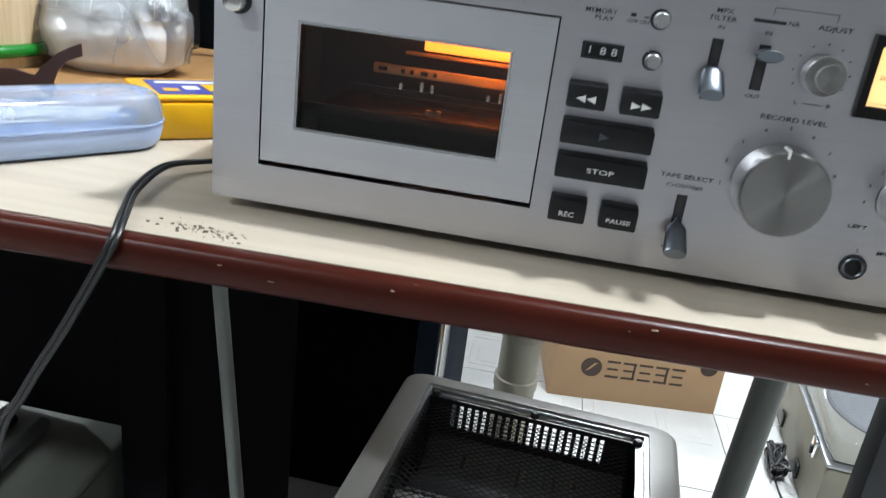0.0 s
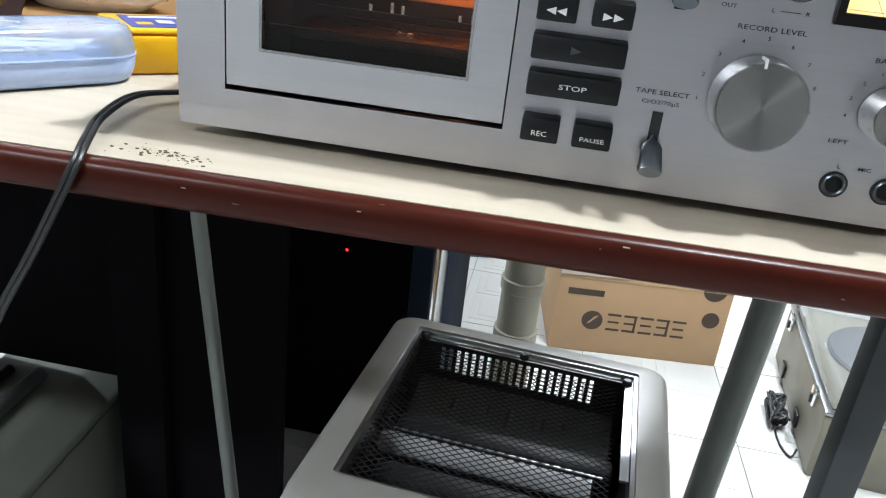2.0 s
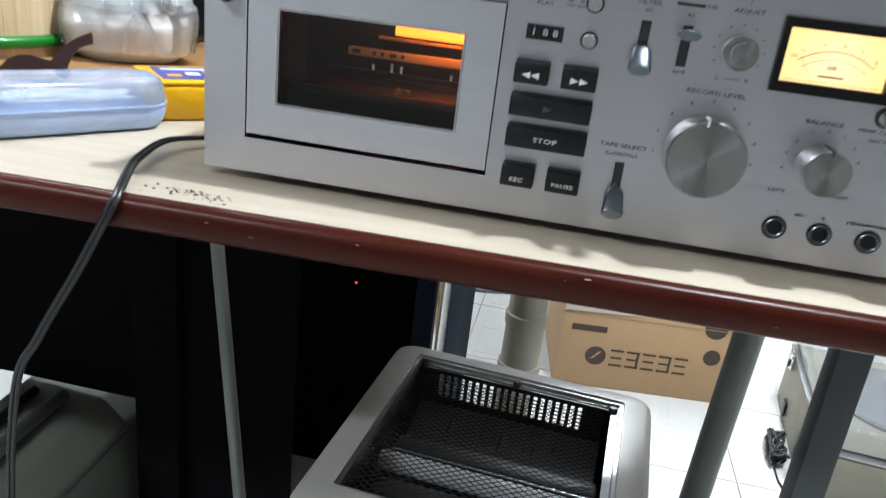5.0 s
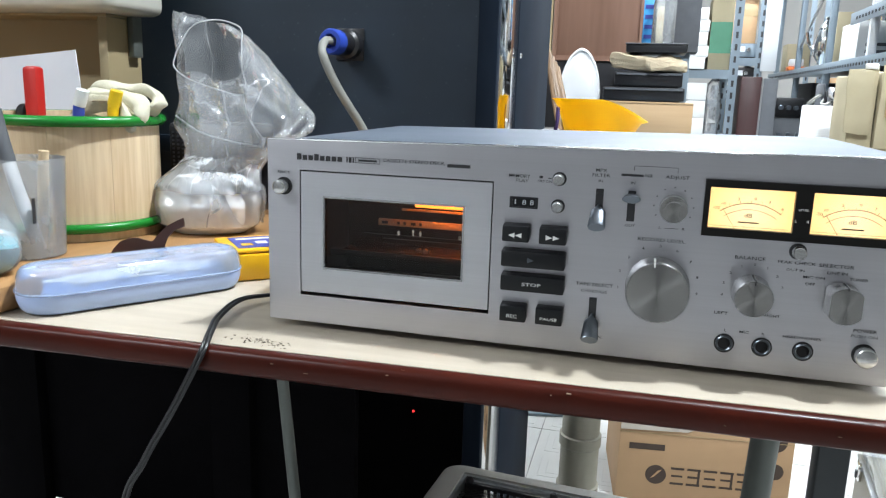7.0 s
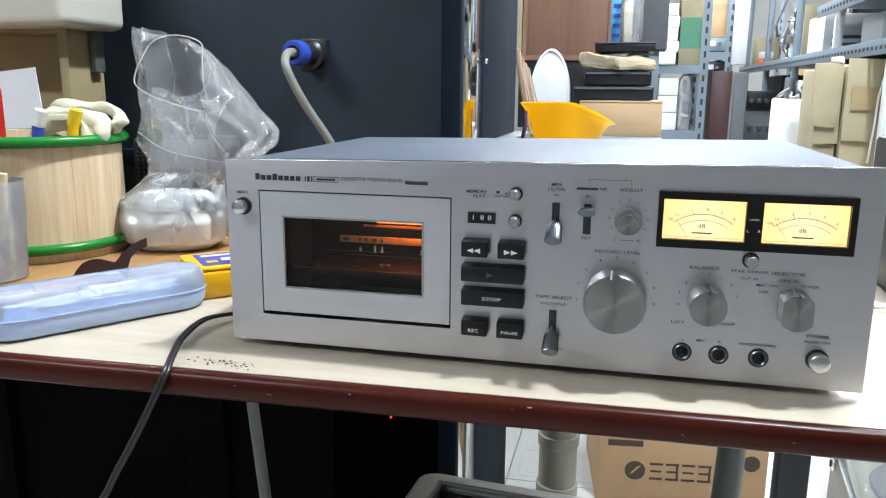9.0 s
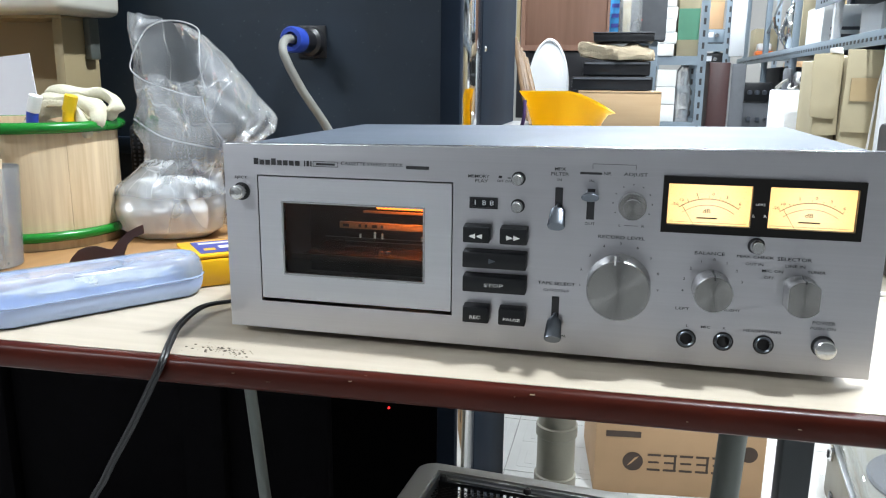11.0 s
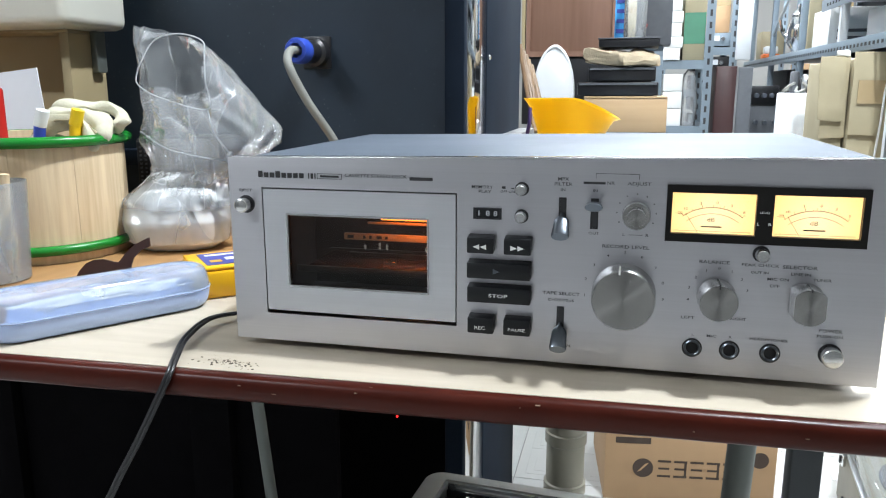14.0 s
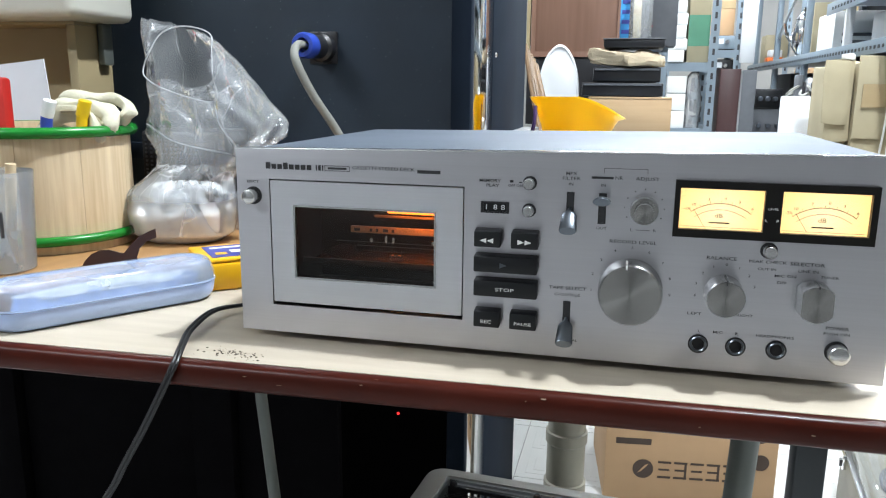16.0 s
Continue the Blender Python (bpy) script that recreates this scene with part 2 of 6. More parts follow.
M_TAPE = mat("brown_packing_tape", (0.36, 0.27, 0.15), 0.25, var=0.06, scale=30, bump=0.1)
M_HEAT = mat("heater_grey_enamel", (0.40, 0.395, 0.37), 0.42, 0.1, var=0.07, scale=12, bump=0.08, stain=0.12, stain_col=(0.12, 0.11, 0.1))
M_DARKIN = mat("heater_black_inside", (0.02, 0.02, 0.022), 0.5, var=0.3, scale=20, bump=0.2)
M_ZINC = mat("zinc_strip", (0.36, 0.37, 0.38), 0.3, 0.9, var=0.15, scale=40, bump=0.1)
M_PLATE = mat("dusty_blue_grey_plate", (0.20, 0.23, 0.255), 0.4, 0.3, var=0.35, scale=30, bump=0.3, stain=0.5, stain_col=(0.02, 0.02, 0.025))
M_UNIT = mat("dull_green_metal", (0.13, 0.14, 0.12), 0.5, var=0.12, scale=12, bump=0.08, stain=0.2)
M_TUBE = mat("ribbed_white_tube", (0.62, 0.63, 0.65), 0.35, var=0.08, scale=40)
M_PIPE = mat("beige_pipe_plastic", (0.27, 0.25, 0.195), 0.5, var=0.12, scale=14, bump=0.1, stain=0.2, stain_col=(0.2, 0.18, 0.14))
M_CASEBOX = mat("olive_beige_case_paint", (0.21, 0.195, 0.15), 0.5, var=0.12, scale=12, bump=0.1, stain=0.15)
M_ACRYL = film("smoky_acrylic", (0.88, 0.90, 0.92), 0.05, 0.12, (0.55, 0.57, 0.6))
M_BAG = cling("crinkled_clear_plastic", 0.17, 0.13, 15)
M_BAGLOW = cling("bunched_hazy_plastic", 0.28, 0.22, 30)
M_POWDER = mat("white_tissue_filling", (0.88, 0.90, 0.91), 0.6, var=0.06, scale=40, bump=0.35, bscale=45, spec=0.3, dist=0.003)
M_PINE = wood("pale_pine", (0.56, 0.40, 0.23), (0.78, 0.63, 0.42), 0.5, 2, 16.0)
M_GREEN = mat("green_plastic_hoop", (0.008, 0.20, 0.022), 0.25, var=0.1, scale=40, bump=0.05)
M_BOARD = wood("orange_brown_desk_laminate", (0.30, 0.155, 0.06), (0.42, 0.235, 0.10), 0.4, 1, 5.0)
M_TAN = mat("tan_cupboard_panel", (0.34, 0.27, 0.15), 0.6, var=0.07, scale=10, bump=0.1)
M_IVORY = mat("ivory_plastic", (0.66, 0.65, 0.58), 0.4, var=0.05, scale=15, bump=0.05)
M_PAPER = mat("white_paper", (0.72, 0.74, 0.80), 0.7, var=0.03, scale=20, bump=0.05)
M_RED = mat("red_plastic", (0.50, 0.02, 0.015), 0.35, var=0.1, scale=30, bump=0.05)
M_GLOVE = mat("cream_knitted_cotton", (0.60, 0.57, 0.44), 0.9, var=0.12, scale=120, bump=0.6, bscale=500)
M_YELLOW = mat("yellow_plastic", (0.80, 0.42, 0.01), 0.33, var=0.06, scale=20, bump=0.05)
M_TUBYEL = mat("bright_yellow_plastic", (0.86, 0.56, 0.01), 0.3, var=0.05, scale=12, bump=0.03)
M_BLUE = mat("blue_print", (0.05, 0.06, 0.28), 0.45, var=0.1, scale=60, bump=0.05)
M_BLUEPL = mat("bright_blue_plastic", (0.03, 0.07, 0.42), 0.3, var=0.1, scale=40, bump=0.05)
M_CYAN = mat("cyan_liquid", (0.25, 0.62, 0.72), 0.2, var=0.05, scale=20, bump=0)
M_CASELID = film("frosted_blue_lid", (0.93, 0.96, 1.0), 0.12, 0.36, (0.58, 0.70, 0.92))
M_CASEBASE = mat("pale_blue_plastic", (0.44, 0.56, 0.84), 0.35, var=0.05, scale=30, bump=0.04)
M_SWAB = mat("white_cotton", (0.82, 0.82, 0.80), 0.8, var=0.05, scale=80, bump=0.3)
M_CLEAR = film("frosted_cup", (0.95, 0.96, 0.97), 0.2, 0.26, (0.80, 0.82, 0.83))
M_BROWN = mat("dark_brown_plastic", (0.045, 0.016, 0.013), 0.35, var=0.15, scale=40, bump=0.05)
M_GREYCORD = mat("grey_cord", (0.26, 0.26, 0.235), 0.5, var=0.08, scale=50, bump=0.1)
M_WALNUT = wood("reddish_walnut_veneer", (0.16, 0.082, 0.052), (0.235, 0.13, 0.09), 0.5, 2, 4.0)
M_MAHOG = wood("dark_mahogany", (0.030, 0.009, 0.009), (0.05, 0.015, 0.014), 0.4, 2, 4.0)
M_PLY = wood("raw_plywood", (0.42, 0.27, 0.14), (0.54, 0.37, 0.21), 0.6, 0, 4.0)
M_BAMBOO = wood("brown_rods", (0.13, 0.07, 0.03), (0.22, 0.13, 0.06), 0.5, 2, 8.0)
M_WHITEPL = mat("white_moulded_plastic", (0.80, 0.81, 0.82), 0.35, var=0.03, scale=20, bump=0.03)
M_FOAM = mat("white_styrofoam", (0.84, 0.86, 0.89), 0.75, var=0.03, scale=40, bump=0.3, bscale=200)
M_TOWEL = mat("beige_towel", (0.43, 0.35, 0.24), 0.95, var=0.15, scale=40, bump=0.7, bscale=300, dist=0.003)
M_SHELF = mat("blue_grey_shelf_paint", (0.19, 0.235, 0.275), 0.4, 0.2, var=0.1, scale=10, bump=0.06)
M_SHELFW = mat("pale_shelf_paint", (0.62, 0.64, 0.66), 0.4, 0.1, var=0.06, scale=10, bump=0.06)
M_DARKGREY = mat("dark_grey_speaker_cloth", (0.085, 0.09, 0.10), 0.7, var=0.12, scale=40, bump=0.3)
M_BOXWHITE = mat("white_carton", (0.68, 0.69, 0.68), 0.6, var=0.06, scale=12, bump=0.08)
M_CGREEN = mat("green_carton_print", (0.10, 0.30, 0.19), 0.55, var=0.1, scale=12, bump=0.06)
M_ORANGE = mat("orange_plastic", (0.75, 0.16, 0.02), 0.4, var=0.1, scale=30, bump=0.05)
M_CYANBOX = mat("blue_carton", (0.05, 0.30, 0.62), 0.45, var=0.12, scale=30, bump=0.05)
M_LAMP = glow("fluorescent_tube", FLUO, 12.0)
M_REDLED = glow("red_led", (1.0, 0.03, 0.03), 1.0)


# ---- mesh helpers ----
def part(name, bm, material, parent=None, label="", smooth=40):
    bmesh.ops.recalc_face_normals(bm, faces=bm.faces)
    me = bpy.data.meshes.new(name)
    bm.to_mesh(me)
    bm.free()
    me.materials.append(material)
    if smooth:
        me.polygons.foreach_set("use_smooth", [True] * len(me.polygons))
        me.set_sharp_from_angle(angle=radians(smooth))
    ob = new(name, me)
    ob.parent = parent
    if label:
        tagged(ob, label)
    return ob


def thing(name, label, category, at=(0, 0, 0), rz=0, group="", kind=""):
    ob = new(name)
    ob.empty_display_size = 0.05
    ob.matrix_basis = pose(*at, 0, 0, rz)
    return tagged(ob, label, category, group, kind)


def solo(name, bm, material, label, category, group="", kind="", at=None, rz=0):
    ob = part(name, bm, material)
    if at:
        ob.matrix_basis = pose(*at, 0, 0, rz)
    return tagged(ob, label, category, group, kind)


def box(x0, x1, y0, y1, z0, z1, bevel=0.0, bm=None, seg=2):
    t = bmesh.new()
    bmesh.ops.create_cube(t, size=1)
    for v in t.verts:
        v.co = Vector((x0 + (v.co.x + 0.5) * (x1 - x0), y0 + (v.co.y + 0.5) * (y1 - y0), z0 + (v.co.z + 0.5) * (z1 - z0)))
    if bevel:
        bmesh.ops.bevel(t, geom=t.edges[:], offset=bevel, segments=seg, profile=0.5, affect="EDGES")
    return merge(bm, t)


def merge(bm, t, m=None):
    if m:
        bmesh.ops.transform(t, matrix=m, verts=t.verts)
    if bm is None:
        return t
    me = bpy.data.meshes.new("tmp")
    t.to_mesh(me)
    t.free()
    bm.from_mesh(me)
    bpy.data.meshes.remove(me)
    return bm


def lathe(profile, seg=32, bm=None, m=None, cap=True):
    """Turned solid about z: profile of (radius, height) from bottom to top."""
    t = bmesh.new()
    rings = []
    for r, z in profile:
        rings.append([t.verts.new((r * math.cos(2 * math.pi * i / seg), r * math.sin(2 * math.pi * i / seg), z)) for i in range(seg)])
    for a, b in zip(rings, rings[1:]):
        for i in range(seg):
            t.faces.new((a[i], a[(i + 1) % seg], b[(i + 1) % seg], b[i]))
    if cap:
        t.faces.new(rings[0][::-1])
        t.faces.new(rings[-1])
    return merge(bm, t, m)


FRONT = Matrix.Rotation(radians(90), 4, "X")  # turned solids whose axis points to -y


def knob_at(x, z, y=0.0):
    return Matrix.Translation((x, y, z)) @ FRONT


def smooth_path(pts, n=8):
    """Catmull-Rom curve through points."""
    P = [Vector(p) for p in pts]
    P = [2 * P[0] - P[1]] + P + [2 * P[-1] - P[-2]]
    out = []
    for i in range(1, len(P) - 2):
        for k in range(n):
            t = k / n
            a, b, c, d = P[i - 1], P[i], P[i + 1], P[i + 2]
            out.append(0.5 * (2 * b + (c - a) * t + (2 * a - 5 * b + 4 * c - d) * t * t + (3 * b - a - 3 * c + d) * t ** 3))
    out.append(P[-2])
    return out


def sweep(pts, r, seg=8, bm=None, n=8, r2=None, flat=1.0):
    """A tube along a smooth path; r2: end radius; flat: squashing across."""
    path = smooth_path(pts, n) if n > 1 else [Vector(p) for p in pts]
    t = bmesh.new()
    rings = []
    up = Vector((0, 0, 1))
    side = None
    for i, p in enumerate(path):
        d = (path[min(i + 1, len(path) - 1)] - path[max(i - 1, 0)]).normalized()
        if side is None:
            side = d.cross(up if abs(d.z) < 0.9 else Vector((1, 0, 0))).normalized()
        else:
            side = (side - d * side.dot(d)).normalized()
        nrm = side.cross(d)
        rr = r + ((r2 if r2 is not None else r) - r) * i / max(1, len(path) - 1)
        rings.append([t.verts.new(p + side * rr * math.cos(2 * math.pi * k / seg) + nrm * rr * flat * math.sin(2 * math.pi * k / seg)) for k in range(seg)])
    for a, b in zip(rings, rings[1:]):
        for k in range(seg):
            t.faces.new((a[k], a[(k + 1) % seg], b[(k + 1) % seg], b[k]))
    t.faces.new(rings[0][::-1])
    t.faces.new(rings[-1])
    return merge(bm, t)


def sheet(poly, z0, z1, bevel=0.0, bm=None):
    """A slab with the given outline, lying flat."""
    t = bmesh.new()
    f = t.faces.new([t.verts.new((x, y, z0)) for x, y in poly])
    r = bmesh.ops.extrude_face_region(t, geom=[f])
    for v in [g for g in r["geom"] if isinstance(g, bmesh.types.BMVert)]:
        v.co.z = z1
    if bevel:
        bmesh.ops.bevel(t, geom=t.edges[:], offset=bevel, segments=2, profile=0.5, affect="EDGES")
    return merge(bm, t)


def upright(poly, y0, y1, bevel=0.0, bm=None):
    """A slab with an outline in x and z, from y0 to y1."""
    t = sheet(poly, 0, 1, 0)
    for v in t.verts:
        v.co = Vector((v.co.x, y0 + (y1 - y0) * v.co.z, v.co.y))
    if bevel:
        bmesh.ops.bevel(t, geom=t.edges[:], offset=bevel, segments=2, profile=0.5, affect="EDGES")
    return merge(bm, t)


def pierced(x0, x1, z0, z1, holes, y0, y1, bm=None):
    """An upright plate with rectangular holes."""
    xs = sorted({x0, x1, *[h[i] for h in holes for i in (0, 1)]})
    zs = sorted({z0, z1, *[h[i] for h in holes for i in (2, 3)]})
    t = bmesh.new()
    V = {}
    faces = []
    for i in range(len(xs) - 1):
        for j in range(len(zs) - 1):
            cx, cz = (xs[i] + xs[i + 1]) / 2, (zs[j] + zs[j + 1]) / 2
            if any(h[0] < cx < h[1] and h[2] < cz < h[3] for h in holes):
                continue
            q = []
            for a, b in ((i, j), (i + 1, j), (i + 1, j + 1), (i, j + 1)):
                if (a, b) not in V:
                    V[a, b] = t.verts.new((xs[a], y0, zs[b]))
                q.append(V[a, b])
            faces.append(t.faces.new(q))
    r = bmesh.ops.extrude_face_region(t, geom=faces)
    for v in [g for g in r["geom"] if isinstance(g, bmesh.types.BMVert)]:
        v.co.y = y1
    return merge(bm, t)


def words(text, x, z, size, material, parent, y=-0.0004, width=None, name="lettering"):
    """Printed words on an upright front, centred at x, z; size: letter height."""
    cu = bpy.data.curves.new("words", "FONT")
    cu.body, cu.size, cu.align_x, cu.align_y = text, size * 1.4, "CENTER", "CENTER"
    cu.resolution_u, cu.extrude, cu.offset = 2, 0.0, size * 0.006
    tmp = bpy.data.objects.new("words", cu)
    me = bpy.data.meshes.new_from_object(tmp)
    bpy.data.objects.remove(tmp)
    bpy.data.curves.remove(cu)
    bm = bmesh.new()
    bm.from_mesh(me)
    bpy.data.meshes.remove(me)
    xs = [v.co.x for v in bm.verts]
    k = width / (max(xs) - min(xs)) if width else 1.25
    for v in bm.verts:
        v.co = Vector((x + v.co.x * k, y, z + v.co.y))
    return part(name, bm, material, parent, smooth=0)


def bars(rects, material, parent, y=-0.0004, name="printed_bar"):
    """Flat printed marks: (x0, x1, z0, z1)."""
    for x0, x1, z0, z1 in rects:
        bm = bmesh.new()
        bm.faces.new([bm.verts.new(p) for p in ((x0, y, z0), (x1, y, z0), (x1, y, z1), (x0, y, z1))])
        part(name, bm, material, parent, smooth=0)


def repeat(name, bm, material, places, parent):
    """Alike small parts that share one mesh."""
    first = part(name, bm, material, parent, smooth=0)
    first.location = places[0]
    for p in places[1:]:
        o = new(name, first.data)
        o.parent, o.location = parent, p


def crumple(ob_bm, amount, scale, seed=0.0):
    for v in ob_bm.verts:
        v.co += Vector(noise.noise_vector(v.co * scale + Vector((seed, seed, seed)))) * amount
    return ob_bm


def soft(bm, cuts):
    bmesh.ops.subdivide_edges(bm, edges=bm.edges[:], cuts=cuts, use_grid_fill=True)
    return bm

# ---- room ----
X0, X1, Y0, Y1, ZC = -2.2, 3.4, -2.6, 7.0, 2.7
solo("ceiling", box(X0, X1, Y0, Y1, ZC, ZC + 0.1), M_WALL, "white painted flat ceiling", "ceiling", kind="structure")
for nm, b in (("wall_south", (X0, X1, Y0 - 0.1, Y0, -0.1, ZC)), ("wall_north", (X0, X1, Y1, Y1 + 0.1, -0.1, ZC)),
              ("wall_west", (X0 - 0.1, X0, Y0, Y1, -0.1, ZC)), ("wall_east", (X1, X1 + 0.1, Y0, Y1, -0.1, ZC))):
    solo(nm, box(*b), M_WALLM if nm == "wall_south" else M_WALLD if nm == "wall_west" else M_WALLB, "plain painted storeroom wall", "wall", kind="structure")


# Unseen fitting with its area light, added to fill the storeroom.
def added_ceiling_light(x, y, z, watts):
    t = thing("added_ceiling_light", "unseen white ceiling fitting with two fluorescent tubes, added for fill", "lamp", (x, y, z), group="ceiling lights")
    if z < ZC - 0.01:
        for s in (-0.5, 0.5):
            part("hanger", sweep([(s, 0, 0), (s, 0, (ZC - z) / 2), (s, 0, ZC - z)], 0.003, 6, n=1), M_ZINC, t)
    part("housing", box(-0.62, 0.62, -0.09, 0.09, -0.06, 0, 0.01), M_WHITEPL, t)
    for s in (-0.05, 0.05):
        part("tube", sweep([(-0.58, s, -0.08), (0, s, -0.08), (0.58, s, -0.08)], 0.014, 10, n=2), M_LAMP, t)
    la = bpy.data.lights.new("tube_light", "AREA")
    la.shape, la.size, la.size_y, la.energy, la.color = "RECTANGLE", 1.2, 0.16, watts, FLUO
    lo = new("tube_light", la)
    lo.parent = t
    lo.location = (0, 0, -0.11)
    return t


# Added lamps, placed and powered by eye; the first brightens the deck front.
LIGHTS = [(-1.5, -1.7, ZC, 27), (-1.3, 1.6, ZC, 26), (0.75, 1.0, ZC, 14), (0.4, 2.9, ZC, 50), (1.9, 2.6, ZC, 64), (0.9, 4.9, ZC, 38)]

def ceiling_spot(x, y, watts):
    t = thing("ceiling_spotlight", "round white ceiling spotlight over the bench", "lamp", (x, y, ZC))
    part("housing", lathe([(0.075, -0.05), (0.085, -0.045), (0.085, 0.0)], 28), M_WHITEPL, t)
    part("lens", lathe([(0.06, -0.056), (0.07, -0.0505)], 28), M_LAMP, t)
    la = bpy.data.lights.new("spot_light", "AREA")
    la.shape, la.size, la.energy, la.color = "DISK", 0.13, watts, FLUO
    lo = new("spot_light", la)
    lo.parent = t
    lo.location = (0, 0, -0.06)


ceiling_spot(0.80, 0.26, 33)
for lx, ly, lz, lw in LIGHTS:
    added_ceiling_light(lx, ly, lz, lw)

# ---- the workbench ----
def edge_y(x):
    return -0.0565 + 0.031 * x


TX0, TX1, TYB, TZ = -1.0, 1.05, 0.425, 0.75
bench = thing("workbench", "cream laminate workbench top with worn dark red edge band", "table", (0, 0, 0))
part("tabletop", sheet([(TX0, edge_y(TX0)), (TX1, edge_y(TX1)), (TX1, TYB), (TX0, TYB)], TZ - 0.018, TZ), M_TABLE, bench)
bm = bmesh.new()
rows = []
for i in range(60):
    x = TX0 + (TX1 - TX0) * i / 59
    w = 0.0007 * noise.noise((x * 25, 3.1, 0))
    ring = []
    for k in range(9):
        a = math.pi * (k / 8 - 0.5)
        c, n = abs(math.cos(a)) ** 0.55, math.copysign(abs(math.sin(a)) ** 0.8, math.sin(a))
        ring.append(bm.verts.new((x, edge_y(x) - 0.0085 * c + w, TZ - 0.0105 + 0.0100 * n)))
    ring.append(bm.verts.new((x, edge_y(x) + 0.004, TZ - 0.0005)))
    ring.append(bm.verts.new((x, edge_y(x) + 0.004, TZ - 0.0205)))
    rows.append([ring[-1]] + ring[:-1])
for a, b in zip(rows, rows[1:]):
    for k in range(len(a)):
        bm.faces.new((a[k], a[(k + 1) % len(a)], b[(k + 1) % len(a)], b[k]))
part("edge_band", bm, M_EDGE, bench, "chipped dark red rounded edge band")
part("underboard", box(TX0, TX1, 0.0, TYB, TZ - 0.026, TZ - 0.0185), M_UNDER, bench)
for x, y, r, k in ((-0.049, 0.10, 0.0056, 0.068), (0.431, 0.30, 0.0150, -0.028), (-0.9, 0.1, 0.012, 0), (0.98, 0.1, 0.013, 0)):
    part("leg", sweep([(x, y, TZ - 0.0255), (x + k * 0.6, y, 0.3), (x + k, y, 0.0)], r, 16, n=2), M_STEEL, bench, "grey green steel tube leg")
for i in range(14):  # chips along the band's upper edge
    x = random.uniform(-0.12, 0.62)
    w = random.uniform(0.0006, 0.0035)
    zt = TZ - random.choice((0.001, 0.0012, 0.0014, 0.005, 0.010)) - random.uniform(0, 0.002)
    part("chip", box(x, x + w, edge_y(x) - 0.0092 if zt < TZ - 0.003 else edge_y(x) - 0.0055, edge_y(x) - 0.003, zt - random.uniform(0.0002, 0.0005), zt, 0.0001), M_UNDER, bench)
bm = bmesh.new()
for i in range(110):
    u = random.gauss(0.0, 1)
    x, y = 0.012 + 0.013 * u, -0.041 - 0.0015 * u + random.gauss(0, 0.0045)
    s = random.choice((0.0002, 0.0003, 0.0003, 0.0005, 0.0008))
    bmesh.ops.create_icosphere(bm, subdivisions=1, radius=s, matrix=Matrix.Translation((x, y, TZ + s * 0.3)) @ Matrix.Diagonal((1.6, 1, 0.5, 1)))
solo("dirt_crumbs", bm, M_DIRT, "dark dirt crumbs scattered on the bench top", "dirt", kind="stuff")

# ---- the cassette deck ----
deck = thing("cassette_deck", "silver brushed aluminium cassette deck with two lit level meters", "cassette deck", (0, 0, 0))
DX0, DX1, DZ0, DZ1 = -0.002, 0.4545, 0.7560, 0.901
DOOR = (0.0245, 0.1745, 0.7775, 0.8750)
MET = (0.3165, 0.4385, 0.848, 0.8855)
def settle(bm):
    """The upper edge lies a little lower at the door's end."""
    for v in bm.verts:
        if v.co.z > 0.895:
            v.co.z += -0.0040 + 0.0155 * v.co.x
    return bm


face = part("faceplate", settle(pierced(DX0, DX1, DZ0, DZ1, [DOOR, (0.319, 0.436, 0.851, 0.882)], 0.0, 0.006)), M_FACE, deck, "brushed aluminium front panel")
part("top_edge_trim", settle(box(DX0, DX1, 0.0005, 0.006, DZ1, DZ1 + 0.0009, 0.0003)), M_CHROME, deck)
bm = settle(box(0.006, DX1 - 0.008, 0.006, 0.300, 0.766, 0.9005, 0.002))
bmesh.ops.delete(bm, geom=[f for f in bm.faces if f.normal.y < -0.9], context="FACES")
part("body", bm, M_BODY, deck, "satin blue grey metal cover")
for x in (0.045, 0.40):
    for y in (0.03, 0.26):
        part("foot", lathe([(0.014, 0.7502), (0.016, 0.753), (0.016, 0.767)], 20, m=Matrix.Translation((x, y, 0))), M_BLACK, deck)
# cassette well
door = part("cassette_door", pierced(DOOR[0] + 0.0012, DOOR[1] - 0.0008, DOOR[2] + 0.0030, DOOR[3] - 0.001, [(0.0445, 0.1535, 0.8005, 0.8555)], -0.0006, 0.005), M_DOOR, deck, "satin aluminium cassette door")
part("glass", box(0.0447, 0.1533, 0.0035, 0.0045, 0.8007, 0.8553), M_GLASS, door, "clear window glass")
part("window_trim", pierced(0.0437, 0.1543, 0.7997, 0.8563, [(0.0452, 0.1528, 0.8012, 0.8548)], -0.0011, 0.003), M_CHROME, door)
bm = box(0.030, 0.170, 0.0075, 0.085, 0.782, 0.872)
bmesh.ops.delete(bm, geom=[f for f in bm.faces if f.normal.y < -0.9], context="FACES")
well = part("cassette_well", bm, M_MECH, deck, "dark cassette compartment")
part("lamp_diffuser", box(0.100, 0.166, 0.053, 0.058, 0.8440, 0.8500, 0.001), M_DIFF, well, "glowing amber diffuser strip")
part("diffuser_tray", box(0.090, 0.168, 0.050, 0.0525, 0.8410, 0.8428, 0.0005), M_MECHPLATE, well)
lb = part("label_bar", box(0.076, 0.168, 0.034, 0.037, 0.8310, 0.8362, 0.0004), M_MECHPLATE, well, "amber lit label bar")
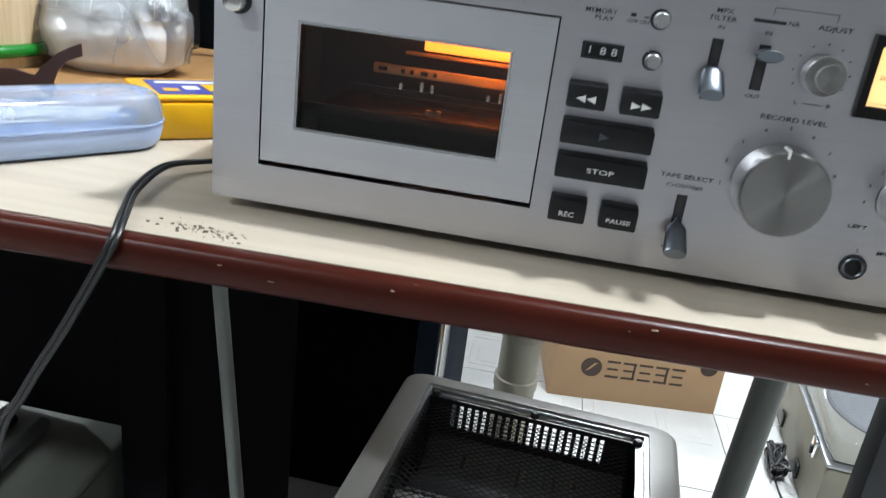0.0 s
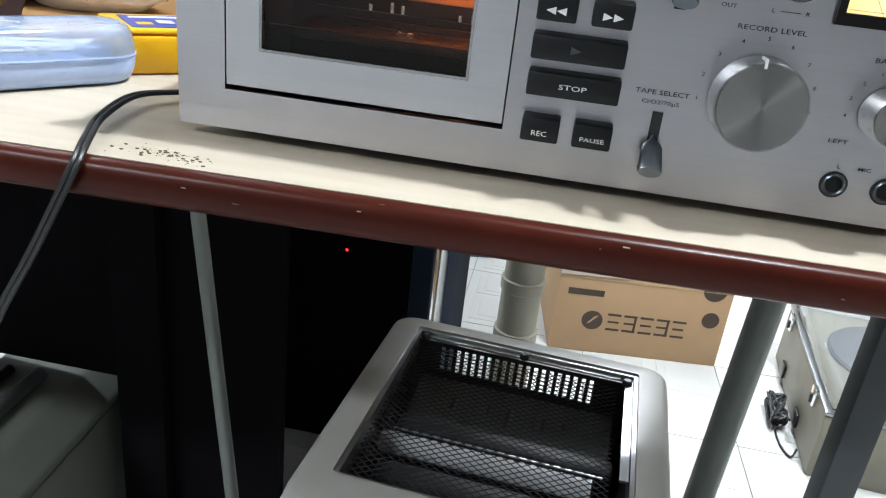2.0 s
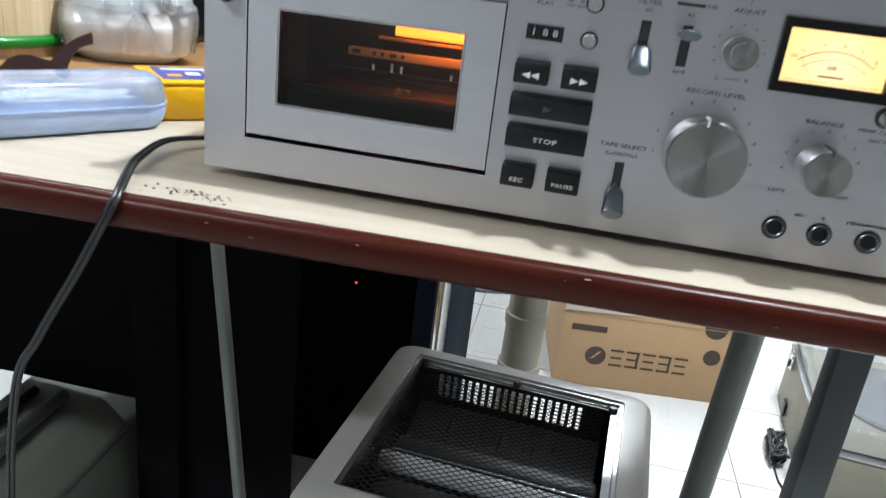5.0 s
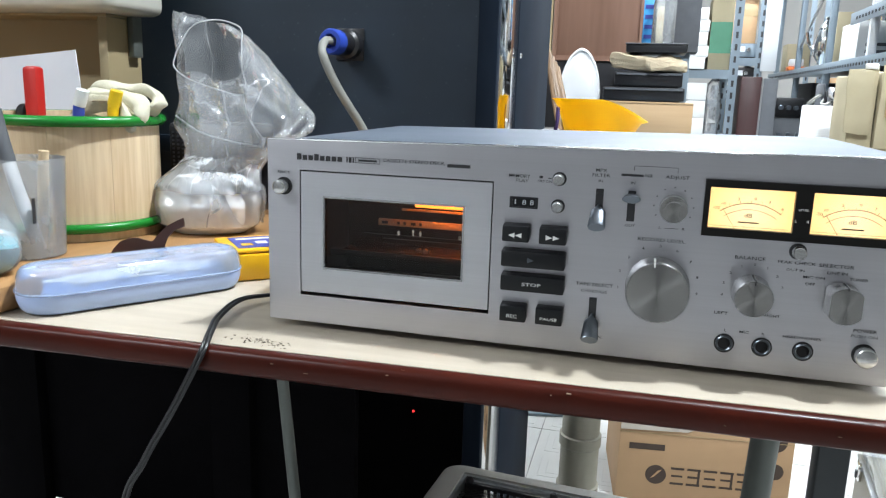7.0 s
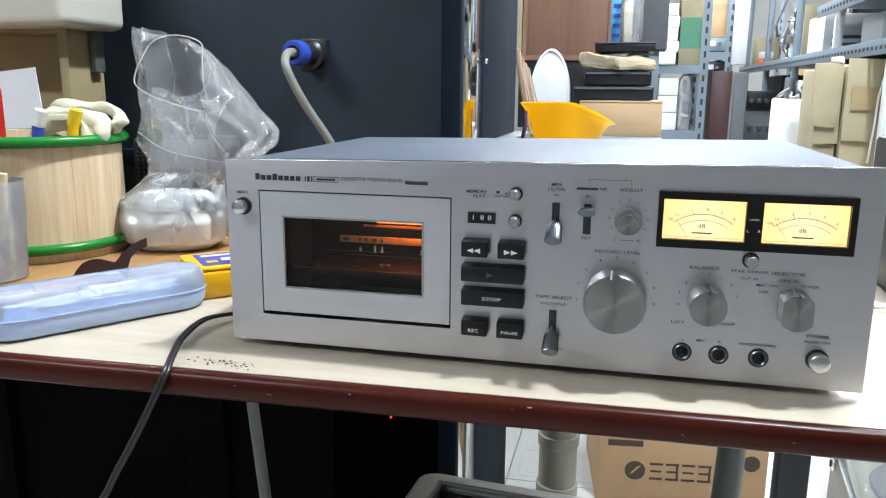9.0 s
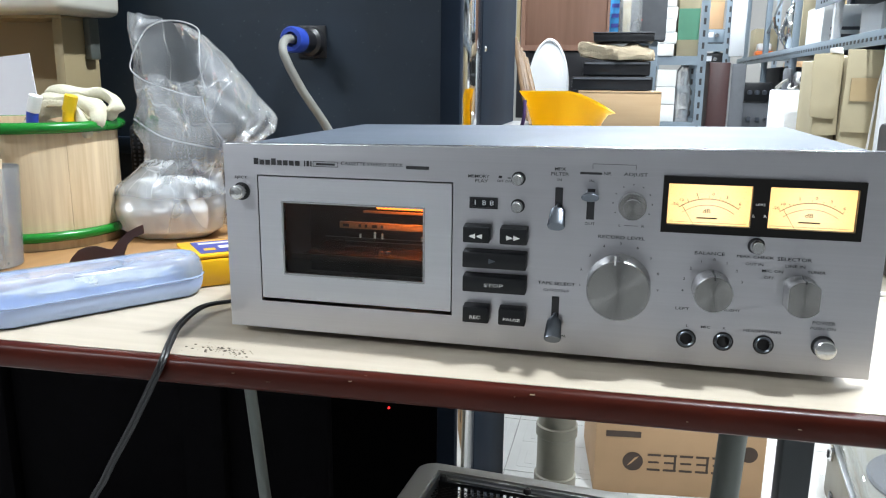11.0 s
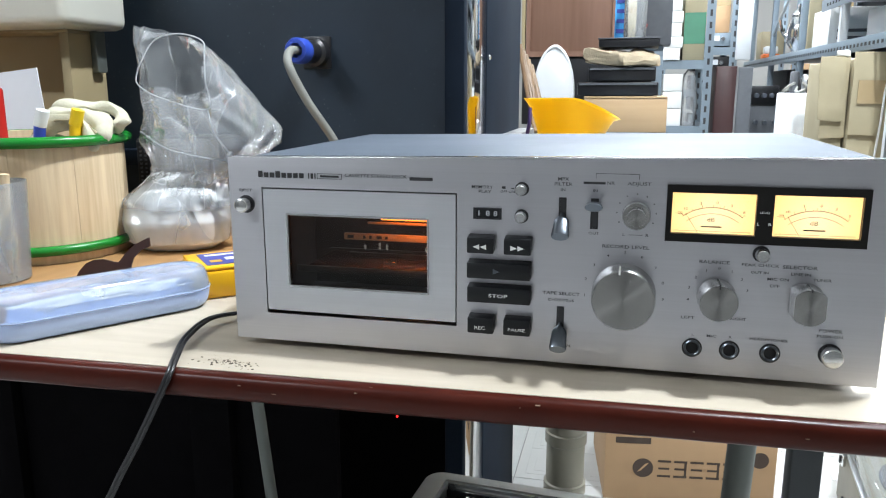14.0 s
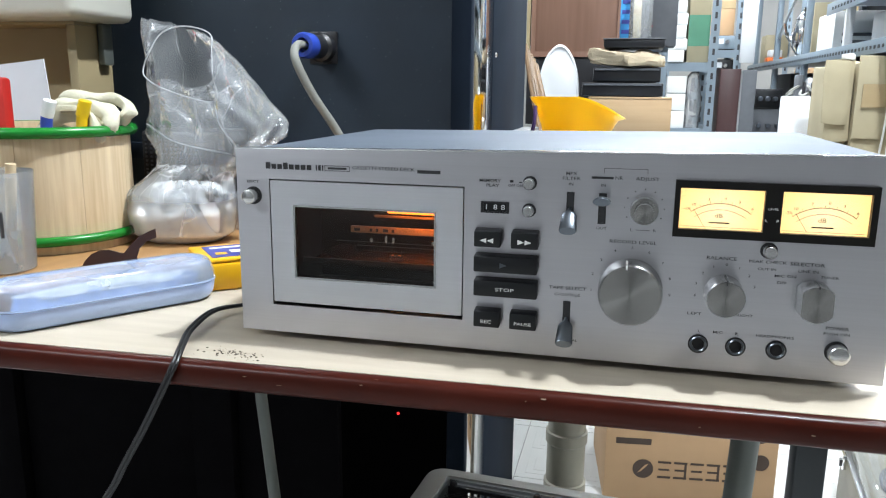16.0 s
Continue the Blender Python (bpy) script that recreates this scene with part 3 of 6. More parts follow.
for x, w in ((0.079, 0.005), (0.092, 0.002), (0.097, 0.002), (0.103, 0.004), (0.110, 0.002)):
    part("printed_mark", box(x, x + w, 0.0334, 0.0339, 0.8325, 0.8348), M_INK, lb)
part("carriage", box(0.048, 0.168, 0.026, 0.080, 0.8085, 0.8110, 0.001), M_MECHDARK, well)
part("carriage_lip", box(0.040, 0.168, 0.0225, 0.0255, 0.8060, 0.8110, 0.0005), M_MECH, well)
part("carriage_rim", box(0.070, 0.168, 0.060, 0.063, 0.8112, 0.8150, 0.0005), M_MECH, well)
for x in (0.1085, 0.1145):
    part("spindle_cap", lathe([(0.0028, 0.8112), (0.0028, 0.8130), (0.0012, 0.8140)], 12, m=Matrix.Translation((x, 0.040, 0))), M_CHROME, well)
for x, h in ((0.090, 0.004), (0.102, 0.006), (0.108, 0.005), (0.140, 0.004), (0.147, 0.006)):
    part("tape_guide", box(x, x + 0.0022, 0.040, 0.043, 0.822, 0.822 + h, 0.0005), M_CHROME, well)
part("guide_rail", box(0.060, 0.168, 0.044, 0.046, 0.820, 0.8216), M_MECH, well)
part("pilot_lamp", sweep([(0.128, 0.018, 0.8665), (0.145, 0.018, 0.8665), (0.160, 0.018, 0.8665)], 0.0024, 8, n=2), M_BULB, well, "orange pilot lamp")

# keys
def key(x0, x1, z0, z1):
    b = box(x0, x1, -0.009, 0.0, z0, z1, 0.0010)
    for v in b.verts:
        if v.co.y < -0.004:
            v.co.z -= 0.0012
    return part("key", b, M_KEY, deck, "black piano key button")


kz = -0.0094
k = key(0.1835, 0.2025, 0.8355, 0.847); 
def arrows(x, z, d, s=0.0026):
    bm = bmesh.new()
    for o in ((-s, s * 0.9) if s < 0.0028 else (0,)):
        bm.faces.new([bm.verts.new((x + o + dx * d, kz, z + dz)) for dx, dz in ((-s * 0.8, -s * 0.7), (s, 0), (-s * 0.8, s * 0.7))])
    return bm


part("arrow_marks", arrows(0.193, 0.8392, -1), M_WHITEINK, k, smooth=0)
k = key(0.2095, 0.2285, 0.8355, 0.847); part("arrow_marks", arrows(0.219, 0.8392, 1), M_WHITEINK, k, smooth=0)
k = key(0.1835, 0.2285, 0.8175, 0.829); part("arrow_mark", arrows(0.2045, 0.822, 1, 0.0028), M_LEVER, k, smooth=0)
k = key(0.1838, 0.2288, 0.800, 0.8115); words("STOP", 0.206, 0.8044, 0.0025, M_WHITEINK, k, kz, 0.0135)
k = key(0.1842, 0.2030, 0.7772, 0.789); words("REC", 0.1933, 0.7803, 0.0026, M_WHITEINK, k, kz, 0.0075)
k = key(0.2100, 0.2290, 0.7772, 0.789); words("PAUSE", 0.2195, 0.7805, 0.0022, M_WHITEINK, k, kz, 0.0120)
# counter
ct = part("tape_counter", pierced(0.1865, 0.2065, 0.8575, 0.8655, [(0.1885, 0.2045, 0.8585, 0.8645)], -0.0012, 0.0015), M_BLACK, deck, "black three digit tape counter")
part("counter_wheel", box(0.1885, 0.2045, -0.0004, 0.0012, 0.8585, 0.8645), M_KEY, ct)
for d, x in (("1", 0.1905), ("8", 0.1968), ("8", 0.2022)):
    words(d, x, 0.8615, 0.0036, M_SHELFW, ct, -0.0007, None, "digit")


def push_button(x, z, r, h, name="push_button", collar=1.28):
    b = part(name, lathe([(r * 0.98, 0), (r, 0.0006), (r, h - 0.0008), (r * 0.9, h - 0.0002), (r * 0.85, h)], 28, m=knob_at(x, z)), M_KSIDE, deck, "small satin round push button")
    part("collar", lathe([(r * collar, 0.0), (r * collar, 0.0006), (r * 1.04, 0.0007)], 28, m=knob_at(x, z)), M_BLACK, b)
    return b


push_button(0.0115, 0.862, 0.0053, 0.010)
push_button(0.2205, 0.8795, 0.0038, 0.010)
push_button(0.2205, 0.8605, 0.0038, 0.009)
push_button(0.3775, 0.8415, 0.0042, 0.009)
push_button(0.4245, 0.7765, 0.0064, 0.010, collar=1.14)


def knob(x, z, r, h, skirt=0.0, flat=False):
    prof = [(r * 1.02, 0.0008), (r * 1.02, 0.002), (r, 0.003), (r, h - 0.0012), (r * 0.965, h)]
    b = lathe(prof, 56)
    if flat:
        for v in b.verts:
            v.co.x = max(-r * 0.78, min(r * 0.78, v.co.x))
    bmesh.ops.transform(b, matrix=knob_at(x, z), verts=b.verts)
    kb = part("knob", b, M_KSIDE, deck, "turned aluminium rotary knob")
    cap = lathe([(r * 0.955, h), (r * 0.94, h + 0.0005)], 56)
    if flat:
        for v in cap.verts:
            v.co.x = max(-r * 0.75, min(r * 0.75, v.co.x))
    c = part("knob_face", cap, M_KNOB, kb)
    c.matrix_basis = knob_at(x, z)
    # the cap keeps its own origin on the axis, for the turned grain
    c.data.transform(FRONT)
    c.matrix_basis = Matrix.Translation((x, 0, z))
    return kb


kb = knob(0.2915, 0.8095, 0.0210, 0.019)
part("pointer_line", box(-0.0006, 0.0006, -0.0198, -0.010, 0.0155, 0.0196), M_WHITEINK, kb).location = (0.2885, 0, 0.8115)
kb = knob(0.3515, 0.8115, 0.0122, 0.020)
part("pointer_line", box(0.3511, 0.3519, -0.0208, -0.004, 0.821, 0.8245), M_INK, kb)
kb = knob(0.4062, 0.8115, 0.0122, 0.018, flat=True)
part("pointer_line", box(0.4058, 0.4066, -0.0188, -0.004, 0.822, 0.8240), M_INK, kb)
kb = knob(0.2975, 0.8645, 0.0092, 0.009)
kc = knob(0.2975, 0.8645, 0.0062, 0.016)


def slider(x, z0, z1, neck, end):
    s = part("slot", pierced(x - 0.0026, x + 0.0026, z0, z1, [(x - 0.0016, x + 0.0016, z0 + 0.001, z1 - 0.001)], -0.0006, 0.001), M_BLACK, deck, "black slider slot")
    part("slot_shade", box(x - 0.0016, x + 0.0016, -0.0003, 0.0004, z0 + 0.001, z1 - 0.001), M_INK, s)
    # a tapering oval paddle on a narrow neck
    root, tip = Vector((x, -0.0006, neck)), Vector((x, -0.016, end))
    rings = []
    for f, rx, rz in ((0, 0.0013, 0.0012), (0.10, 0.0015, 0.0013), (0.24, 0.0044, 0.0022), (0.33, 0.0052, 0.0026), (0.96, 0.0060, 0.0029), (1.0, 0.0056, 0.0026)):
        c = root.lerp(tip, f)
        rings.append([c + Vector((rx * math.cos(a), -0.25 * rz * math.sin(a), rz * math.sin(a))) for a in [2 * math.pi * k_ / 24 for k_ in range(24)]])
    b = bmesh.new()
    R = [[b.verts.new(q) for q in r] for r in rings]
    for r0, r1 in zip(R, R[1:]):
        for k_ in range(24):
            b.faces.new((r0[k_], r0[(k_ + 1) % 24], r1[(k_ + 1) % 24], r1[k_]))
    b.faces.new(R[-1])
    bmesh.ops.recalc_face_normals(b, faces=b.faces)
    part("slide_lever", b, M_LEVER, deck, "grey metal slide lever")


slider(0.2485, 0.846, 0.8745, 0.863, 0.8500)
slider(0.2700, 0.8535, 0.8745, 0.8705, 0.8705)
slider(0.2492, 0.766, 0.7975, 0.785, 0.7710)
for x in (0.3385, 0.3625, 0.3880):
    j = part("jack_socket", lathe([(0.0056, 0.0), (0.0056, 0.0016), (0.0048, 0.0022), (0.0040, 0.0016), (0.0037, -0.004)], 28, m=knob_at(x, 0.7745)), M_LEVER, deck, "headphone and microphone jack")
    part("jack_hole", lathe([(0.0041, 0.0003), (0.0040, 0.0008)], 24, m=knob_at(x, 0.7745)), M_INK, j)
    part("jack_ring", lathe([(0.0066, 0.0), (0.0066, 0.0008), (0.0057, 0.0008)], 28, m=knob_at(x, 0.7745)), M_BLACK, j)
# meters
mb = part("meter_bezel", pierced(*MET, [(0.3200, 0.3720, 0.8535, 0.8805), (0.3825, 0.4345, 0.8535, 0.8805)], -0.003, 0.002), M_METERBEZEL, deck, "black twin level meter frame")
for x0 in (0.3200, 0.3825):
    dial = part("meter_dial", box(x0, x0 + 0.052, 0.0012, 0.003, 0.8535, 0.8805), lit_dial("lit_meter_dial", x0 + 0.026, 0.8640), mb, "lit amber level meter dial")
    cx, cz, R = x0 + 0.026, 0.8395, 0.0310
    bm = bmesh.new()
    def arc(R0, R1, a0, a1, n=24):
        pv = None
        for i in range(n + 1):
            a = radians(a0 + (a1 - a0) * i / n)
            q = [bm.verts.new((cx + r * math.sin(a), 0.0009, cz + r * math.cos(a) * 1.0)) for r in (R0, R1)]
            if pv:
                bm.faces.new((pv[0], q[0], q[1], pv[1]))
            pv = q
    arc(R, R + 0.0004, -37, 37)
    arc(R - 0.0040, R - 0.0037, -37, 37)
    for i in range(19):
        a = -36 + 72 * i / 18
        arc(R, R + (0.0022 if i % 3 == 0 else 0.0012), a - 0.25, a + 0.25, 1)
    arc(0.014, R + 0.0008, -32.5, -31.9, 1)
    part("meter_scale", bm, M_METERINK, dial, smooth=0)
    for tx, a in (("-20", -38), ("10", -30), ("3", -13), ("0", 4), ("3", 19), ("6", 34)):
        a = radians(a)
        words(tx, cx + 0.0345 * math.sin(a), cz + 0.0345 * math.cos(a), 0.0019, M_METERINK, dial, 0.0009)
    words("dB", cx - 0.001, 0.8625, 0.0028, M_METERINK, dial, 0.0009)
    bars([(cx - 0.007, cx + 0.006, 0.8575, 0.8584), (x0 + 0.002, x0 + 0.050, 0.8548, 0.8550)], M_METERINK, dial, 0.0009)
    part("meter_window", box(x0, x0 + 0.052, -0.0016, -0.0010, 0.8535, 0.8805), M_GLASS, mb)
words("LEVEL", 0.3773, 0.8690, 0.0014, M_WHITEINK, mb, -0.0034)
words("L", 0.3735, 0.8615, 0.0018, M_WHITEINK, mb, -0.0034)
words("R", 0.3805, 0.8615, 0.0018, M_WHITEINK, mb, -0.0034)
# printing on the panel
for s, x, z, h, w in (("EJECT", 0.0115, 0.8725, 0.0019, 0.010), ("CASSETTE STEREO DECK", 0.1145, 0.8855, 0.0025, 0.047),
                      ("MEMORY", 0.1925, 0.8800, 0.0023, 0.015), ("PLAY", 0.1945, 0.8768, 0.0023, 0.009), ("OFF ON", 0.2105, 0.8772, 0.0017, 0.010),
                      ("MPX", 0.2485, 0.8870, 0.0023, 0.0075), ("FILTER", 0.2485, 0.8836, 0.0023, 0.012), ("IN", 0.2485, 0.8797, 0.0019, None),
                      ("NR", 0.2800, 0.8850, 0.0023, 0.005), ("ADJUST", 0.2985, 0.8850, 0.0023, 0.0155), ("IN", 0.2700, 0.8797, 0.0019, None), ("OUT", 0.2700, 0.8505, 0.0019, 0.007),
                      ("L", 0.2898, 0.8505, 0.0019, None), ("R", 0.3050, 0.8505, 0.0019, None), ("RECORD LEVEL", 0.2915, 0.8420, 0.0023, 0.031),
                      ("TAPE SELECT", 0.2492, 0.8068, 0.0023, 0.026), ("CrO2/70µS", 0.2492, 0.8020, 0.0019, 0.018), ("NORMAL", 0.2510, 0.7690, 0.0018, 0.013),
                      ("BALANCE", 0.3490, 0.8345, 0.0023, 0.019), ("LEFT", 0.3345, 0.7955, 0.0019, 0.009), ("RIGHT", 0.3665, 0.7965, 0.0019, 0.010),
                      ("PEAK CHECK", 0.3775, 0.8338, 0.0019, 0.023), ("OUT IN", 0.3775, 0.8290, 0.0018, 0.011),
                      ("SELECTOR", 0.4015, 0.8335, 0.0023, 0.021), ("LINE IN", 0.4025, 0.8290, 0.0019, 0.012), ("MIC ON", 0.3890, 0.8250, 0.0019, 0.013), ("TUNER", 0.4155, 0.8258, 0.0019, 0.011), ("OFF", 0.3872, 0.8205, 0.0019, 0.006),
                      ("L", 0.3385, 0.7835, 0.0019, None), ("MIC", 0.3505, 0.7835, 0.0019, 0.006), ("R", 0.3625, 0.7835, 0.0019, None), ("HEADPHONES", 0.3865, 0.7835, 0.0019, 0.0235),
                      ("POWER", 0.4235, 0.7922, 0.0023, 0.014), ("PUSH ON", 0.4235, 0.7885, 0.0019, 0.0155)):
    words(s, x, z, h, M_INK, face, width=w)
for i, d in enumerate("123456789"):
    a = radians(-100 + 25 * i)
    words(d, 0.2915 + 0.0265 * math.sin(a), 0.8115 + 0.0265 * math.cos(a), 0.0019, M_INK, face)
for d, a in (("4", -100), ("3", -75), ("2", -50), ("1", -25), ("0", 0), ("1", 25), ("2", 50), ("3", 75)):
    a = radians(a)
    words(d, 0.3525 + 0.0190 * math.sin(a), 0.8115 + 0.0190 * math.cos(a), 0.0018, M_INK, face)
bars([*[(0.0225 + 0.0047 * i, 0.0262 + 0.0047 * i, 0.8826, 0.8863 + (0.0012 if i in (0, 3) else 0)) for i in range(8)], (0.0625, 0.0635, 0.8825, 0.8865), (0.0645, 0.0665, 0.8825, 0.8865), (0.0675, 0.0685, 0.8825, 0.8865),
      (0.0695, 0.0890, 0.8825, 0.8829), (0.0695, 0.0890, 0.8861, 0.8865), (0.0695, 0.0699, 0.8829, 0.8861), (0.0886, 0.0890, 0.8829, 0.8861), (0.072, 0.0865, 0.8837, 0.8852),
      (0.1400, 0.1570, 0.8831, 0.8855), (0.2620, 0.2765, 0.8841, 0.8857),
      (0.2700, 0.2985, 0.8912, 0.8915), (0.2700, 0.2703, 0.8880, 0.8912), (0.2982, 0.2985, 0.8880, 0.8912),
      (0.2930, 0.3020, 0.8504, 0.8507), (0.2065, 0.2090, 0.8793, 0.8810), (0.2128, 0.2150, 0.8793, 0.8800)], M_INK, face)

for i in range(9):
    a = radians(-120 + 30 * i)
    x, z = 0.2975 + 0.0128 * math.sin(a), 0.8655 + 0.0128 * math.cos(a)
    bars([(x - 0.0004, x + 0.0004, z - 0.0004, z + 0.0004)], M_INK, face)
# black box standing behind the far end of the deck
rb = thing("black_speaker", "black plastic speaker box standing beside the deck", "speaker", (0.56, 0.27, 0.7502))
part("cabinet", box(0, 0.20, 0, 0.14, 0, 0.155, 0.006), M_BLACK, rb)
part("front_ring", lathe([(0.040, 0), (0.044, 0.003), (0.038, 0.005), (0.034, 0.002)], 32, m=Matrix.Translation((0.065, -0.0005, 0.07)) @ FRONT), M_KEY, rb)
part("cone", lathe([(0.033, 0.0005), (0.012, 0.0006), (0.004, 0.003)], 28, m=Matrix.Translation((0.065, -0.0005, 0.07)) @ FRONT), M_DARKGREY, rb)
wl = thing("white_lead", "thin white lead lying behind the deck", "cable")
part("lead", sweep([(0.50, 0.24, 0.7535), (0.54, 0.235, 0.756), (0.58, 0.245, 0.760), (0.64, 0.25, 0.756), (0.72, 0.22, 0.7535)], 0.0025, 8), M_SWAB, wl)

# power lead from the deck over the edge
ld = thing("power_lead", "twin black power lead hanging over the bench edge", "cable")
for o in (0, 0.0031):
    part("core", sweep([(0.004, 0.12, 0.7545), (-0.014, 0.082, 0.755), (-0.030 - o * 0.5, 0.056, 0.757), (-0.044 - o, 0.030, 0.758), (-0.039 - o, -0.012, 0.756), (-0.026 - o, -0.046, 0.7545), (-0.020 - o, -0.0655, 0.748), (-0.026 - o, -0.0700, 0.733),
                        (-0.046 - o, -0.070, 0.697), (-0.073 - o, -0.069, 0.652), (-0.098 - o, -0.064, 0.602), (-0.125 - o, -0.05, 0.45), (-0.14 - o, -0.03, 0.2), (-0.15 - o, 0.02, 0.006), (-0.22, 0.10, 0.006)], 0.0016, 8), M_CABLE, ld)
LED, PLUG, CASE = (-0.091, 0.371), (-0.118, 0.993), (-0.147, 0.030, 0.7502, 55)

# ---- things on the bench, beside the deck ----
solo("desk_board", sheet([(-0.215, -0.09), (-0.208, 0.0), (-0.175, 0.12), (-0.02, 0.205), (-0.02, 0.42), (-0.95, 0.42), (-0.95, -0.09)], 0.7505, 0.772, 0.003), M_BOARD,
     "orange brown laminate board lying on the bench", "board")
ZB = 0.7722


def yellow_box():
    t = thing("yellow_box", "flat yellow plastic box with a blue printed label", "box", (-0.100, 0.100, 0.7502), 42)
    part("body", box(0, 0.125, 0, 0.075, 0, 0.027, 0.004), M_YELLOW, t)
    part("lid", box(0.002, 0.123, 0.002, 0.073, 0.0272, 0.031, 0.002), M_YELLOW, t)
    lb = part("label", box(0.014, 0.11, 0.010, 0.064, 0.0311, 0.0315), M_BLUE, t, "blue printed label")
    for i in range(5):
        x = 0.02 + 0.016 * i
        part("printed_bar", box(x, x + 0.011, 0.02 + 0.006 * (i % 2), 0.03 + 0.008 * (i % 3), 0.0316, 0.0318), M_WHITEINK if i % 2 else M_YELLOW, lb)
    part("printed_bar", box(0.02, 0.10, 0.05, 0.056, 0.0316, 0.0318), M_WHITEINK, lb)


yellow_box()


def capsule(L, W, z0, z1, bulge, n=40, m=12):
    """Half a pill-shaped shell between two heights; bulge -1 rounds down, 1 up."""
    bm = bmesh.new()
    rings = []
    for j in range(m + 1):
        f = j / m
        s = math.cos(f * math.pi / 2) ** 0.6
        z = z0 + (z1 - z0) * math.sin(f * math.pi / 2) if bulge > 0 else z1 - (z1 - z0) * math.sin(f * math.pi / 2)
        ring = []
        for i in range(n):
            a = 2 * math.pi * i / n
            cx = (L / 2 - W / 2) * (1 if math.cos(a) > 0 else -1)
            k = 0.55 + 0.45 * s
            ring.append(bm.verts.new((cx + W / 2 * k * math.cos(a), W / 2 * k * math.sin(a), z)))
        rings.append(ring)
    for a, b in zip(rings, rings[1:]):
        for i in range(n):
            bm.faces.new((a[i], a[(i + 1) % n], b[(i + 1) % n], b[i]))
    bm.faces.new(rings[-1])
    return bm


pc = thing("swab_case", "pale blue pill-shaped case with frosted lid and swabs", "case", CASE[:3], CASE[3])
part("base", capsule(0.190, 0.056, 0.0, 0.018, -1), M_CASEBASE, pc, "pale blue plastic base")
part("lid", capsule(0.190, 0.056, 0.0185, 0.038, 1), M_CASELID, pc, "frosted translucent blue lid")
part("rim", sweep([(0.067 * c + 0.0282 * math.cos(a), 0.0282 * math.sin(a), 0.0182) for a, c in [(2 * math.pi * i / 36, 1 if math.cos(2 * math.pi * i / 36) >= 0 else -1) for i in range(37)]], 0.0011, 6, n=1), M_CASELID, pc)
for i in range(11):
    y, x = random.uniform(-0.016, 0.016), random.uniform(-0.02, 0.02)
    part("swab", sweep([(x - 0.055, y, 0.021), (x, y + random.uniform(-0.004, 0.004), 0.022 + 0.001 * (i % 4)), (x + 0.055, y + random.uniform(-0.006, 0.006), 0.022)], 0.0013, 6, n=2), M_SWAB, pc)
for x, w in ((-0.05, 0.006), (-0.02, 0.009), (0.022, 0.005), (0.03, 0.007), (0.052, 0.008)):
    part("small_part", box(x, x + w, -0.018, -0.010, 0.019, 0.0245, 0.001), M_CASEBASE if w > 0.0075 else M_PAPER, pc)

# wooden tub with green hoops
BX, BY, BR = -0.332, 0.185, 0.086
tub = thing("wooden_tub", "pale pine tub with two green plastic hoops", "tub", (BX, BY, ZB))
for i in range(9):
    a0, a1 = 2 * math.pi * (i + 0.3) / 9 + 0.002, 2 * math.pi * (i + 1.3) / 9 - 0.002
    bm = bmesh.new()
    vs = []
    for z in (0.0, 0.128):
        for r in (BR, BR - 0.007):
            for k in range(8):
                a = a0 + (a1 - a0) * k / 7
                vs.append(bm.verts.new((r * math.cos(a), r * math.sin(a), z)))
    for k in range(7):
        bm.faces.new((vs[k], vs[k + 1], vs[16 + k + 1], vs[16 + k]))
        bm.faces.new((vs[8 + k + 1], vs[8 + k], vs[24 + k], vs[24 + k + 1]))
        bm.faces.new((vs[16 + k], vs[16 + k + 1], vs[24 + k + 1], vs[24 + k]))
        bm.faces.new((vs[k + 1], vs[k], vs[8 + k], vs[8 + k + 1]))
    bm.faces.new((vs[0], vs[16], vs[24], vs[8])), bm.faces.new((vs[7], vs[15], vs[31], vs[23]))
    part("stave", bm, M_PINE, tub)
kn = part("wood_knot", lathe([(0.004, 0), (0.003, 0.0006), (0.001, 0.0008)], 14), M_BAMBOO, tub, "brown knot in the pine")
kn.matrix_basis = pose((BR - 0.0004) * math.cos(radians(-68)), (BR - 0.0004) * math.sin(radians(-68)), 0.085, 90, 0, 22)
part("bottom", lathe([(BR - 0.008, 0.004), (BR - 0.008, 0.012)], 32), M_PINE, tub)
for z, r in ((0.014, 0.0052), (0.123, 0.0058)):
    part("hoop", sweep([((BR + 0.003) * math.cos(a), (BR + 0.003) * math.sin(a), z) for a in [2 * math.pi * i / 48 for i in range(49)]], r, 10, n=1), M_GREEN, tub, "green plastic hoop")

gv = thing("work_glove", "cream knitted work glove stuffed in the tub", "glove", (0, 0, 0))
bm = bmesh.new()
for k, (dy, dz, w) in enumerate(((0.012, 0.0, 1.0), (-0.002, -0.009, 0.86), (-0.014, -0.018, 0.70))):
    pts = [(-0.346, 0.882), (-0.330, 0.910), (-0.300, 0.929), (-0.266, 0.928), (-0.242, 0.920), (-0.237, 0.910), (-0.256, 0.897)]
    sweep([(-0.288 + (x + 0.288) * w, 0.186 + dy + 0.006 * math.sin(i * 2 + k), z + dz) for i, (x, z) in enumerate(pts)], 0.0085, 12, bm, 8, flat=0.75)
part("cloth", crumple(bm, 0.005, 55, 2.0), M_GLOVE, gv)
part("filling", crumple(soft(box(-0.325, -0.278, 0.165, 0.210, 0.83, 0.900, 0.012), 3), 0.012, 30, 2.0), M_GLOVE, gv)
part("hem", sweep([(-0.334, 0.172, 0.886), (-0.316, 0.168, 0.906), (-0.290, 0.166, 0.915), (-0.262, 0.168, 0.913), (-0.246, 0.170, 0.902)], 0.0016, 6), M_CARD2, gv, "tan stitched hem")
